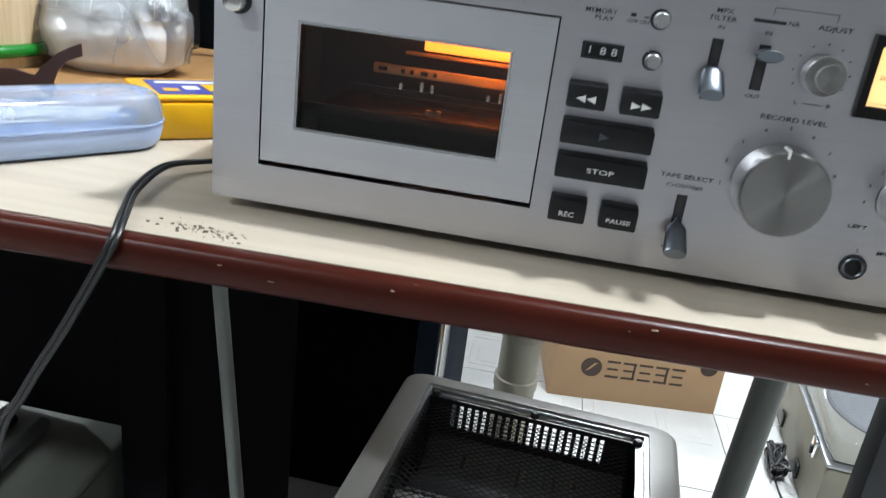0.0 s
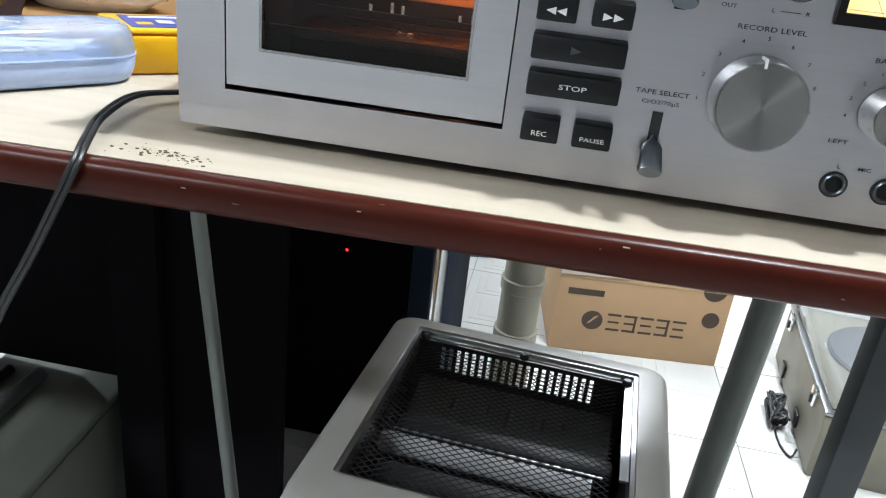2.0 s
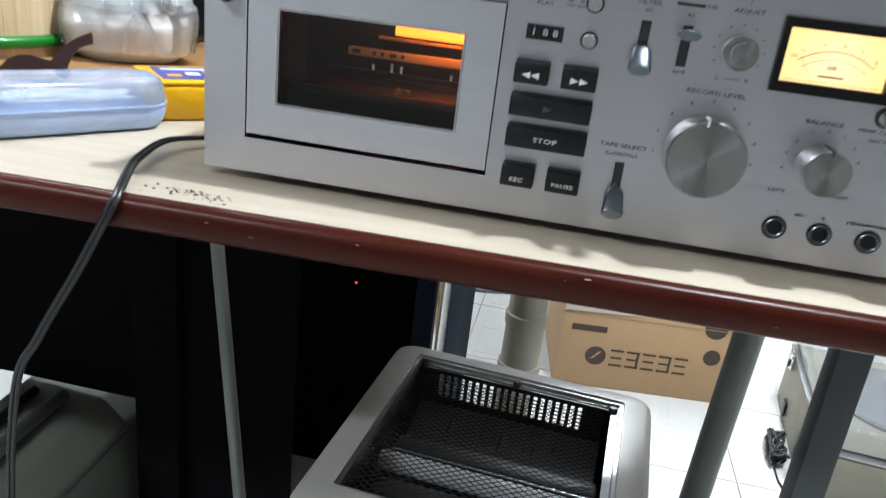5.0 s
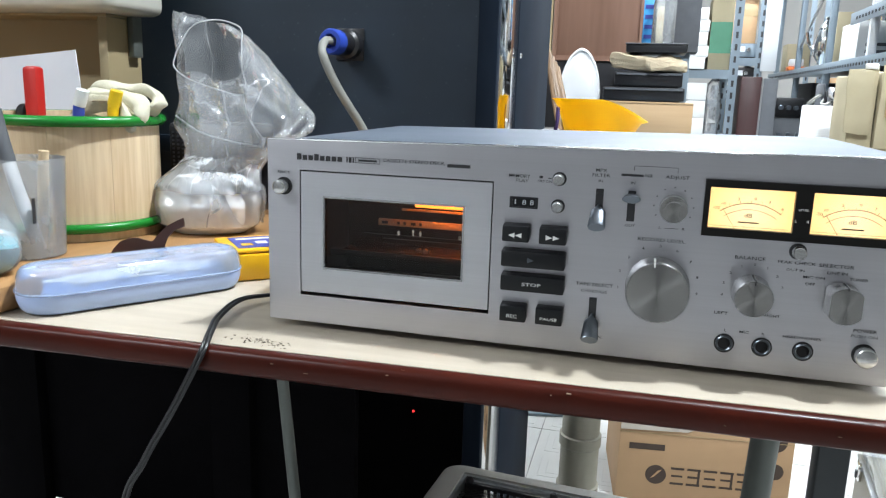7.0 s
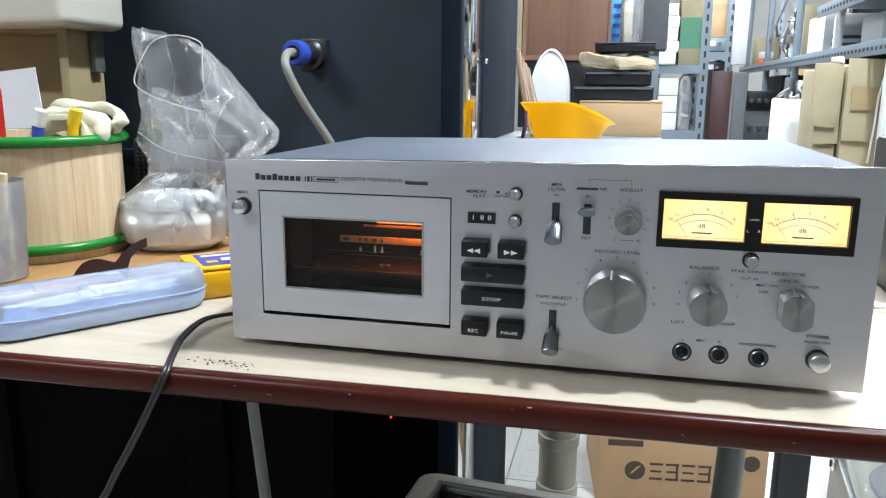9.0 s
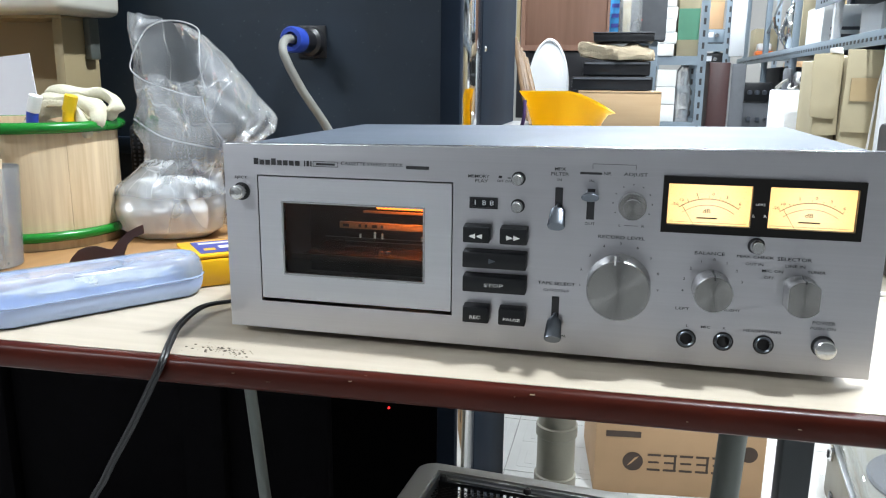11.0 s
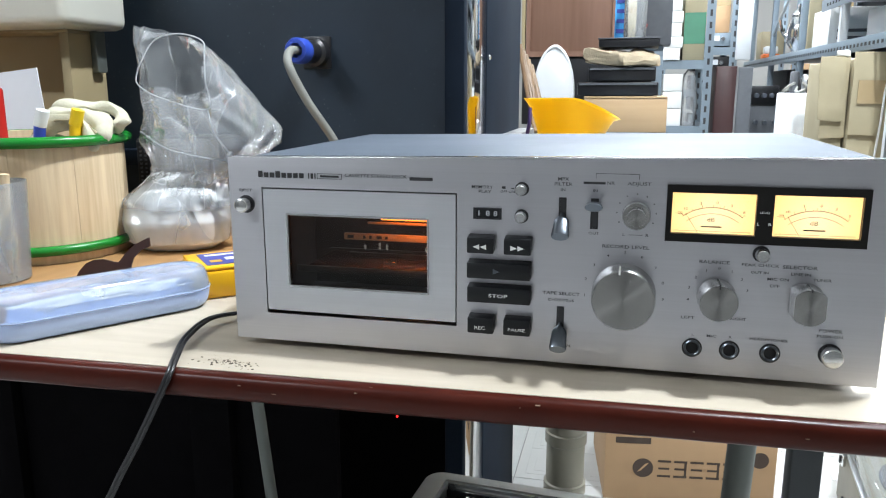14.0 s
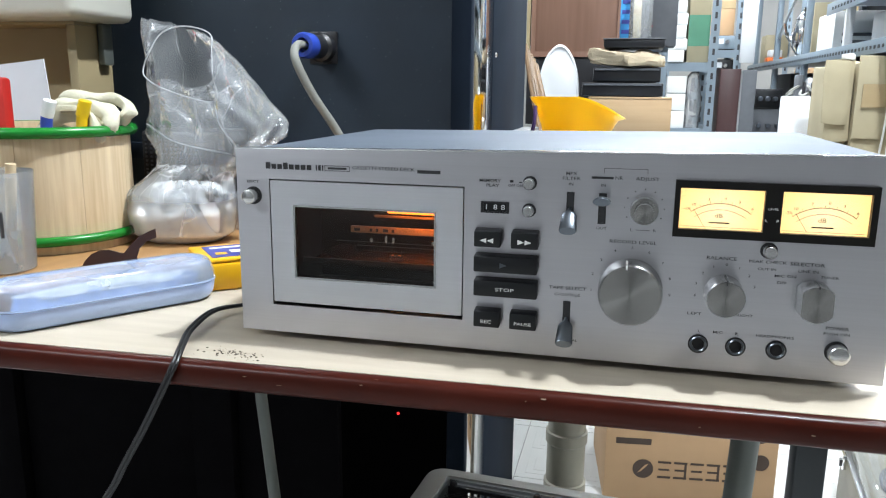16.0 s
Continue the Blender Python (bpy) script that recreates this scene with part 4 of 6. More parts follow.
for nm, m1, m2, x, y, lean, lb in (("marker_pen", M_BLUEPL, M_WHITEPL, -0.318, 0.140, 0.030, "blue marker pen with white cap"), ("highlighter_pen", M_TUBYEL, M_TUBYEL, -0.290, 0.162, 0.026, "yellow highlighter pen standing in the tub")):
    t = thing(nm, lb, "pen", (x, y, ZB + 0.02))
    part("barrel", sweep([(0, 0, 0), (lean * 0.7, 0, 0.065), (lean, 0, 0.118)], 0.0058, 12, n=2), m1, t)
    part("cap", sweep([(lean, 0, 0.1185), (lean * 1.1, 0, 0.126), (lean * 1.2, 0, 0.134)], 0.0065, 12, n=2), m2, t)
rc = thing("red_clamp", "red plastic clamp handle standing in the tub", "clamp", (-0.388, 0.190, ZB + 0.012))
part("handle", box(-0.0095, 0.0095, -0.007, 0.007, 0.0, 0.165, 0.004), M_RED, rc)
part("screw", lathe([(0.006, 0), (0.009, 0.004), (0.009, 0.012), (0.005, 0.016)], 16, m=Matrix.Translation((-0.022, 0, 0.115)) @ Matrix.Rotation(radians(90), 4, "Y")), M_BLACK, rc)
bm = bmesh.new()
q = [bm.verts.new(p) for p in ((-0.52, 0.270, 0.7726), (-0.372, 0.262, 0.7726), (-0.411, 0.285, 0.972), (-0.534, 0.285, 0.959))]
bm.faces.new(q)
r = bmesh.ops.extrude_face_region(bm, geom=bm.faces[:])
for v in [g for g in r["geom"] if isinstance(g, bmesh.types.BMVert)]:
    v.co.y += 0.0012
solo("paper_sheet", bm, M_PAPER, "white paper sheet leaning against the cupboard", "paper", at=(0.0, 0.0, 0.0))

cup = thing("clear_cup", "frosted clear plastic cup holding pens", "cup", (-0.282, 0.055, ZB))
part("wall", lathe([(0.030, 0.0), (0.0315, 0.001), (0.036, 0.092), (0.0352, 0.092), (0.0308, 0.002)], 36, cap=False), M_CLEAR, cup)
part("bottom", lathe([(0.0305, 0.0005), (0.0305, 0.002)], 36), M_CLEAR, cup)
part("ink_mark", box(0.0250, 0.0256, -0.0265, -0.0225, 0.035, 0.058), M_INK, cup).rotation_euler = (0, 0, 0.12)
t = thing("felt_pen", "grey and white felt pen leaning in the cup", "pen", (-0.282, 0.055, ZB))
part("barrel", sweep([(0.016, -0.004, 0.006), (-0.008, 0, 0.06), (-0.02, 0.004, 0.085)], 0.0062, 12, n=2), M_WHITEPL, t)
part("cap", sweep([(-0.02, 0.004, 0.0852), (-0.03, 0.006, 0.115), (-0.036, 0.008, 0.134)], 0.0068, 12, n=2), M_DARKGREY, t)
part("tip", lathe([(0.005, 0), (0.005, 0.008), (0.002, 0.012)], 12, m=Matrix.Translation((-0.036, 0.008, 0.134))), M_TUBYEL, t)
t = thing("wooden_stick", "round wooden stick standing in the cup", "stick", (-0.282, 0.055, ZB))
part("rod", sweep([(0.004, 0.012, 0.004), (0.009, 0.012, 0.06), (0.013, 0.012, 0.098)], 0.0048, 10, n=2), M_PINE, t)

bt = thing("liquid_bottle", "small clear bottle of cyan liquid lying down", "bottle", (-0.268, 0.000, ZB + 0.0215))
R = Matrix.Rotation(radians(-45), 4, "Z") @ Matrix.Rotation(radians(90), 4, "Y")
part("shell", lathe([(0.010, -0.075), (0.012, -0.06), (0.021, -0.05), (0.0213, 0.036), (0.018, 0.041), (0.012, 0.043)], 28, m=R), M_CLEAR, bt)
lq = lathe([(0.0195, -0.048), (0.0195, 0.035), (0.015, 0.039)], 24, m=R)
for v in lq.verts:
    v.co.z = min(v.co.z, 0.002)
part("liquid", lq, M_CYAN, bt, "cyan cleaning liquid")

bs = upright([(-0.208, 0.001), (-0.203, 0.0088), (-0.196, 0.0158), (-0.187, 0.0198), (-0.177, 0.0208), (-0.165, 0.0188), (-0.161, 0.0188), (-0.154, 0.0268), (-0.145, 0.0348), (-0.136, 0.0398), (-0.129, 0.0428), (-0.128, 0.0348), (-0.138, 0.0308), (-0.145, 0.0238), (-0.148, 0.0168), (-0.149, 0.0098), (-0.149, 0.0005), (-0.208, 0.0005)], 0.0, 0.0016)
for v in bs.verts:
    v.co.y += 0.072 + 0.1 * v.co.z
solo("brown_offcut", bs, M_BROWN, "curved dark brown sheet offcut on the board", "offcut", at=(0, 0, ZB))

# the plastic bag
def bag_ring(z, cx, cy, rx, ry, n=56, tilt=0.0, wr=0.0, seed=0.0):
    out = []
    for i in range(n):
        a = 2 * math.pi * i / n
        b = a + 9 * (z - 0.9)
        fold = 1 - 2 * abs(noise.noise((math.cos(b) * 3.2 + seed, math.sin(b) * 3.2, z * 8)))
        w = 1 + wr * (0.6 * noise.noise((math.cos(a) * 2 + seed, math.sin(a) * 2, z * 14)) + 0.55 * fold - 0.3 + 0.08 * noise.noise((math.cos(a) * 5, math.sin(a) * 5 + seed, z * 28)))
        out.append(Vector((cx + rx * w * math.cos(a), cy + ry * w * math.sin(a), z + tilt * math.cos(a) + wr * 0.02 * noise.noise((a * 3, z * 9, seed)))))
    return out


def skin(rings, cap=True):
    bm = bmesh.new()
    R = [[bm.verts.new(p) for p in r] for r in rings]
    for a, b in zip(R, R[1:]):
        for i in range(len(a)):
            bm.faces.new((a[i], a[(i + 1) % len(a)], b[(i + 1) % len(a)], b[i]))
    if cap:
        bm.faces.new(R[0][::-1])
    return bm


def along(keys, n):
    """Even steps through rows of numbers."""
    K = np.array(keys, float)
    s = np.linspace(0, len(K) - 1, n)
    return [np.array([np.interp(v, range(len(K)), K[:, j]) for j in range(K.shape[1])]) for v in s]


bag = thing("plastic_bag", "crumpled clear plastic bag with white filling, open top", "bag")
keys = [(0.820, -0.202, 0.235, 0.064, 0.047, 0), (0.826, -0.202, 0.235, 0.062, 0.046, 0), (0.842, -0.190, 0.235, 0.050, 0.038, 0), (0.855, -0.178, 0.235, 0.047, 0.034, 0),
        (0.868, -0.166, 0.238, 0.060, 0.035, 0), (0.888, -0.160, 0.242, 0.080, 0.036, 0.0), (0.905, -0.159, 0.246, 0.081, 0.036, 0.0), (0.935, -0.176, 0.252, 0.066, 0.036, 0), (0.965, -0.192, 0.256, 0.052, 0.033, 0.0), (0.992, -0.208, 0.260, 0.045, 0.028, -0.004), (1.008, -0.218, 0.262, 0.034, 0.022, -0.008)]
rings = [bag_ring(k[0], k[1], k[2], k[3], k[4], 96, k[5], 0.17, 1.7) for k in along(keys, 52)]
loop = [(-0.239, 0.969), (-0.236, 0.952), (-0.204, 0.937), (-0.146, 0.926), (-0.154, 0.955), (-0.160, 0.980), (-0.166, 0.998), (-0.198, 1.006), (-0.226, 0.998), (-0.239, 0.969)]


def inside(x, z, poly):
    hit = False
    for (xa, za), (xb, zb) in zip(poly, poly[1:]):
        if (za > z) != (zb > z) and x < xa + (z - za) * (xb - xa) / (zb - za):
            hit = not hit
    return hit


bm = skin(rings[14:], False)
bmesh.ops.delete(bm, geom=[f for f in bm.faces if f.calc_center_median().y < 0.246 and inside(f.calc_center_median().x, f.calc_center_median().z, loop)], context="FACES")
part("film", bm, M_BAG, bag, "clear crinkled film", smooth=180)
part("gathered_film", skin(rings[:15], False), M_BAGLOW, bag, "bunched hazy film", smooth=180)
keys = [(0.7727, -0.203, 0.235, 0.044, 0.034, 0), (0.782, -0.204, 0.235, 0.060, 0.044, 0), (0.805, -0.204, 0.235, 0.064, 0.048, 0), (0.824, -0.202, 0.235, 0.059, 0.043, 0), (0.834, -0.197, 0.235, 0.040, 0.03, 0), (0.838, -0.195, 0.235, 0.004, 0.004, 0)]
part("filling", skin([bag_ring(k[0], k[1], k[2], k[3], k[4], 90, 0, 0.07, 4.0) for k in along(keys, 44)]), M_POWDER, bag, "white tissue filling")
part("lower_film", skin([bag_ring(k[0] + 0.0004, k[1], k[2], k[3] * 1.07 + 0.002, k[4] * 1.07 + 0.002, 90, 0, 0.16, 9.0) for k in along(keys[1:5], 40)], False), M_BAG, bag, "hazy film round the filling", smooth=180)
M_SEAM = film("folded_plastic_seam", (0.9, 0.91, 0.93), 0.2, 0.45, (0.9, 0.92, 0.95), 1.2)
part("mouth_seam", sweep([(x, 0.222 + 0.03 * (z_ - 0.93) / 0.07, z_) for x, z_ in loop], 0.0008, 6), M_SEAM, bag)
part("fold_seam", sweep([(-0.146, 0.220, 0.926), (-0.137, 0.213, 0.903), (-0.118, 0.212, 0.879)], 0.0011, 6), M_SEAM, bag)
part("fold_seam", sweep([(-0.240, 0.235, 0.900), (-0.195, 0.214, 0.884), (-0.150, 0.208, 0.876), (-0.122, 0.212, 0.872)], 0.0009, 6), M_SEAM, bag)
part("knot", crumple(lathe([(0.002, -0.006), (0.004, -0.003), (0.005, 0.001), (0.003, 0.005), (0.001, 0.007)], 18, m=Matrix.Translation((-0.120, 0.214, 0.876))), 0.006, 90, 2.0), M_SEAM, bag)
# inner sheet folded inside the mouth
sh = skin([[Vector((-0.235 + 0.085 * u / 12 + 0.006 * f, 0.245 + 0.006 * math.sin(u * 1.3 + f * 4), 0.885 + 0.062 * f - 0.010 * u / 12 + 0.004 * math.sin(u * 0.9))) for u in range(13)] for f in [k_ / 8 for k_ in range(9)]], False)
part("inner_fold", sh, M_BAG, bag)

# black mesh-fronted speaker and white cup behind the bag
ms = thing("small_speaker", "small black speaker with perforated metal front", "speaker", (-0.262, 0.33, ZB))
part("cabinet", box(-0.055, 0.055, 0.0, 0.08, 0.0, 0.115, 0.006), M_BLACK, ms)
gr = part("grille", box(-0.05, 0.05, -0.003, -0.0004, 0.02, 0.11, 0.001), M_KEY, ms)
bm = bmesh.new()
for i in range(14):
    for j in range(9):
        box(-0.046 + i * 0.007, -0.0432 + i * 0.007, -0.0042, -0.0032, 0.06 + j * 0.0052, 0.0624 + j * 0.0052, 0, bm)
part("grille_dots", bm, M_LEVER, gr)

# cupboard at the far end of the bench
cb = thing("cupboard", "open tan cupboard with an ivory top moulding", "cupboard", (0, 0, 0))
part("side_panel", box(-0.433, -0.419, 0.355, 0.424, ZB, 1.018, 0.001), M_TAN, cb)
part("back_panel", box(-0.95, -0.433, 0.412, 0.424, ZB, 1.018), M_TAN, cb)
part("top_board", box(-0.95, -0.419, 0.355, 0.424, 1.0185, 1.022), M_TAN, cb)
part("top_moulding", box(-0.95, -0.377, 0.300, 0.424, 1.0225, 1.16, 0.012, seg=3), M_IVORY, cb, "ivory plastic top moulding")
part("clip", box(-0.4185, -0.4085, 0.395, 0.415, 0.968, 1.022, 0.002), M_STEEL, cb)

# ---- black rack cabinet behind the bench ----
CY = 0.445
rk = thing("rack_cabinet", "tall blue black equipment cabinet with polished side trim", "cabinet", (0, 0, 0))
part("back_panel", box(-0.5, 0.060, CY + 0.012, CY + 0.03, 0.735, 2.1), M_RACK, rk, "scuffed blue black steel panel")
# Below bench level the shade is put into a set-back near-black panel.
part("shade_panel", box(-0.5, 0.060, 0.700, 0.710, 0.0, 0.735), M_VOID, rk, "recessed near-black panel standing in for shade below bench level")
part("corner_post", box(0.062, 0.088, 0.4275, 0.4465, 0.0, 2.12, 0.003), M_RACKFRAME, rk)
part("side_trim", box(0.070, 0.0875, 0.4475, 0.577, 0.0, 2.1, 0.001), M_MIRROR, rk, "polished metal side trim")
part("side_panel", box(0.070, 0.0880, 0.579, 0.912, 0.0, 2.1, 0.002), M_RACKFRAME, rk)
part("core", box(-0.5, 0.0605, CY + 0.031, 0.905, 0.736, 2.1), M_BLACK, rk)
part("lower_core", box(-0.5, 0.0605, 0.7105, 0.905, 0.10, 0.7355), M_BLACK, rk)
part("sill", box(0.0885, 0.118, 0.60, 0.905, 0.862, 0.874, 0.002), M_ZINC, rk)
part("rail", box(-0.5, 0.058, CY - 0.003, CY + 0.011, 0.838, 0.862, 0.002), M_RACKFRAME, rk)
for z in (0.62, 0.99, 1.3):
    part("screw", lathe([(0.004, 0), (0.003, 0.002)], 12, m=Matrix.Translation((0.0880, 0.60, z)) @ Matrix.Rotation(radians(90), 4, "Y")), M_CHROME, rk)
part("indicator_led", lathe([(0.0023, 0), (0.0019, 0.002), (0.0008, 0.003)], 10, m=Matrix.Translation((LED[0], 0.7, LED[1])) @ FRONT), M_REDLED, rk, "small red indicator light")
pg = thing("plug_connector", "blue and black locking plug with grey cord", "plug", (PLUG[0], CY + 0.012, PLUG[1]))
tilt = Matrix.Rotation(radians(90), 4, "X")
part("socket", lathe([(0.019, 0), (0.019, 0.018), (0.0150, 0.022), (0.0150, 0.048)], 28, m=tilt), M_BLACK, pg)
part("socket_flange", box(-0.020, 0.020, -0.004, 0.0, -0.021, 0.021, 0.002), M_BLACK, pg)
part("collar", lathe([(0.0145, 0.0485), (0.0160, 0.050), (0.0160, 0.067), (0.0140, 0.071), (0.0092, 0.071), (0.0085, 0.058)], 28, m=tilt), M_BLUEPL, pg, "bright blue plug collar")
part("cord", sweep([(0, -0.056, 0), (0.0, -0.085, -0.001), (0.006, -0.105, -0.018), (0.022, -0.095, -0.058), (0.046, -0.075, -0.105), (0.066, -0.062, -0.15), (0.08, -0.06, -0.20), (0.085, -0.06, -0.232)], 0.0052, 10), M_GREYCORD, pg, "grey rubber cord")
PIPE = (0.192, 0.95)
BOXP = (0.269, 1.1595, 7.2, 0.384, 0.245, 0.083, 0.0875, 0.347)  # x, y, turn, width, height, mark heights and places

# ---- under the bench ----
HX, HY, HZ, HR = 0.200, 0.131, 0.507, -4.5
ht = thing("room_heater", "grey enamelled gas heater with a mesh-covered black top", "heater", (HX, HY, 0), HR)
W, D = 0.268, 0.290


def rounded(w, d, r, n=6):
    pts = []
    for cx, cy, a0 in ((w / 2 - r, -d / 2 + r, -90), (w / 2 - r, d / 2 - r, 0), (-w / 2 + r, d / 2 - r, 90), (-w / 2 + r, -d / 2 + r, 180)):
        for k in range(n + 1):
            a = radians(a0 + 90 * k / n)
            pts.append((cx + r * math.cos(a), cy + r * math.sin(a)))
    return pts


OW, OD, OY = 0.212, 0.227, 0.0090   # opening in the top
bm = bmesh.new()
outer, inner = rounded(W, D, 0.019), rounded(OW, OD, 0.003)
levels = [(outer, 0, 0.03), (outer, 0, HZ - 0.012), (rounded(W - 0.006, D - 0.006, 0.02), 0, HZ - 0.003), (rounded(W - 0.016, D - 0.016, 0.018), 0, HZ), (inner, OY, HZ), (inner, OY, HZ - 0.012)]
R = [[bm.verts.new((x, y + oy, z)) for x, y in p] for p, oy, z in levels]
for a, b in zip(R, R[1:]):
    for i in range(len(a)):
        bm.faces.new((a[i], a[(i + 1) % len(a)], b[(i + 1) % len(a)], b[i]))
bm.faces.new(R[0][::-1])
bmesh.ops.recalc_face_normals(bm, faces=bm.faces)
bmesh.ops.delete(bm, geom=[f for f in bm.faces if f.normal.y > 0.98 and f.calc_area() > 0.02], context="FACES")
part("casing", bm, M_HEAT, ht, "grey enamel casing")
part("plinth", box(-W / 2 + 0.01, W / 2 - 0.01, -D / 2 + 0.01, D / 2 - 0.01, 0, 0.03), M_BLACK, ht)
y0, y1, x0, x1 = OY - OD / 2, OY + OD / 2, -OW / 2, OW / 2
for b in ((x0, x1, y1 - 0.004, y1 - 0.0005), (x0, x1, y0 + 0.0005, y0 + 0.004)):
    part("rim_strip", box(b[0], b[1], b[2], b[3], HZ - 0.010, HZ - 0.002), M_ZINC, ht)
for b in ((x0 + 0.0005, x0 + 0.004), (x1 - 0.004, x1 - 0.0005)):
    part("rim_strip", box(b[0], b[1], y0 + 0.004, y1 - 0.004, HZ - 0.022, HZ - 0.002), M_ZINC, ht)
part("rim_ledge", box(x1 - 0.0115, x1 - 0.0045, y0 + 0.075, y1 - 0.005, HZ - 0.007, HZ - 0.005), M_ZINC, ht)
part("rim_ledge", box(x0 + 0.005, x1 - 0.016, y1 - 0.0085, y1 - 0.0045, HZ - 0.007, HZ - 0.005), M_ZINC, ht)
for sx, sy in ((x0 + 0.010, y1 - 0.010), (0.0, y1 - 0.008), (x1 - 0.010, y1 - 0.014)):
    part("screw", lathe([(0.0045, 0), (0.0045, 0.003), (0.003, 0.005)], 14, m=Matrix.Translation((sx, sy, HZ - 0.0055))), M_BLACK, ht)
# slotted back wall, side walls, floor of the cavity
slots = [(-0.079 + 0.0075 * i, -0.0752 + 0.0075 * i, HZ - 0.037, HZ - 0.0115) for i in range(20)]
bw = part("slotted_wall", pierced(x0, x1, HZ - 0.16, HZ - 0.0075, slots, y1 - 0.0105, y1 - 0.009), M_DARKIN, ht, "black slotted back wall")
for sx in (x0 + 0.001, x1 - 0.003):
    part("side_wall", box(sx, sx + 0.002, y0, y1 - 0.014, HZ - 0.16, HZ - 0.0225), M_DARKIN, ht)
part("front_wall", box(x0, x1, y0 - 0.002, y0 + 0.0003, HZ - 0.16, HZ - 0.0225), M_DARKIN, ht)
part("cavity_floor", box(x0, x1, y0, y1, HZ - 0.165, HZ - 0.16), M_DARKIN, ht)
pl = box(x0 + 0.012, x1 - 0.016, OY + 0.030, y1 - 0.018, HZ - 0.062, HZ - 0.060, 0.0005)
soft(pl, 5)
for v in pl.verts:
    v.co.z += 0.30 * (v.co.y - OY - 0.030) + 0.0015 * noise.noise((v.co.x * 40, v.co.y * 40, 1.0))
part("reflector_plate", pl, M_PLATE, ht, "dusty blue grey reflector plate")
for i in range(9):
    fx = random.uniform(x0 + 0.03, x1 - 0.03)
    part("debris", box(fx, fx + random.uniform(0.001, 0.004), OY + random.uniform(0.035, 0.07), OY + 0.074, HZ - 0.0455, HZ - 0.0445, 0.0002), M_BLACK if i % 3 else M_CARD2, ht)
part("cross_bar", box(x0 + 0.012, x1 - 0.012, OY + 0.006, OY + 0.029, HZ - 0.052, HZ - 0.038, 0.005), M_DARKIN, ht)
part("wire_rod", sweep([(x0 + 0.012, OY + 0.003, HZ - 0.040), (0, OY + 0.003, HZ - 0.040), (x1 - 0.02, OY + 0.003, HZ - 0.040)], 0.0010, 6, n=1), M_ZINC, ht)
bm = lathe([(0.0090 + (0.0009 if i % 2 else 0), i * 0.0041) for i in range(44)], 18, m=Matrix.Translation((-0.099, OY - 0.0145, HZ - 0.042)) @ Matrix.Rotation(radians(90), 4, "Y"))
part("ribbed_element", bm, M_TUBE, ht, "ribbed white ceramic heating tube")
part("front_bar", box(x0 + 0.012, x1 - 0.012, OY - 0.060, OY - 0.036, HZ - 0.055, HZ - 0.040, 0.005), M_DARKIN, ht)
bm = bmesh.new()
mz, mx0, mx1, my0, my1 = HZ - 0.0115, x0 + 0.004, x1 - 0.018, y0 + 0.004, y1 - 0.013
for sgn in (1, -1):
    c = -0.35
    while c < 0.35:
        # clipped slanted wire
        pts = []
        for k in range(61):
            x = mx0 + (mx1 - mx0) * k / 60
            y = OY + sgn * (x * 0.75) + c
            if my0 <= y <= my1:
                pts.append((x, y, mz + 0.0004 * sgn))
        if len(pts) > 3:
            sweep([pts[0], pts[-1]], 0.00055, 4, bm, n=1)
        c += 0.0066
part("wire_mesh", bm, M_BLACK, ht, "black diamond wire mesh")

# corrugated pipe used as a prop under the grey stand
st = thing("grey_stand", "grey steel stand on a beige ribbed pipe", "stand", (0, 0, 0))
part("top", box(0.110, 0.376, 0.690, 2.12, 0.815, 0.838, 0.003), M_SHELF, st)
PX, PY = PIPE
prof = [(0.050, 0.0), (0.050, 0.01)]
for i in range(9):
    prof += [(0.046, 0.012 + i * 0.012), (0.049, 0.018 + i * 0.012)]
prof += [(0.046, 0.125), (0.052, 0.128), (0.052, 0.150), (0.047, 0.152), (0.047, 0.235), (0.051, 0.238), (0.051, 0.26), (0.046, 0.262), (0.046, 0.815)]
part("pipe", lathe([(r_ * 0.83, z_) for r_, z_ in prof], 36, m=Matrix.Translation((PX, PY, 0))), M_PIPE, st, "beige ribbed plastic pipe")
for x, y in ((0.37, 2.08), (0.14, 2.08)):
    part("leg", sweep([(x, y, 0.815), (x, y, 0.4), (x, y, 0)], 0.016, 12, n=2), M_STEEL, st)

# brown shipping box with printed bars
BXC = thing("shipping_box", "brown cardboard shipping box with dark printed marks", "box", (*BOXP[:2], 0.0), BOXP[2])
BW, BD, BH = BOXP[3], 0.28, BOXP[4]
part("carton_body", box(0, BW, 0, BD, 0, BH, 0.002), M_CARD, BXC)
part("top_flap", box(0.002, BW - 0.002, -0.002, BD / 2 - 0.001, BH + 0.0005, BH + 0.004, 0.001), M_CARD, BXC)
part("top_flap", box(0.002, BW - 0.002, BD / 2 + 0.001, BD + 0.002, BH + 0.0005, BH + 0.004, 0.001), M_CARD, BXC)
part("fold_line", box(0.0, BW, -0.0012, -0.0002, BH - 0.062, BH - 0.0605), M_TAPE, BXC)
M_OLDTAPE = mat("pale_crinkled_tape", (0.50, 0.45, 0.38), 0.35, var=0.12, scale=30, bump=0.4, bscale=60)
part("torn_tape", upright([(0.001, BH - 0.055), (0.150, BH - 0.052), (0.166, BH - 0.044), (0.160, BH - 0.034), (0.182, BH - 0.022), (0.178, BH - 0.012), (0.205, BH - 0.003), (0.001, BH - 0.003)], -0.0022, -0.0014), M_OLDTAPE, BXC, "torn pale packing tape")
M_CARDINK = mat("dark_brown_print", (0.055, 0.035, 0.025), 0.7, var=0.1, bump=0)
zc = BOXP[5]
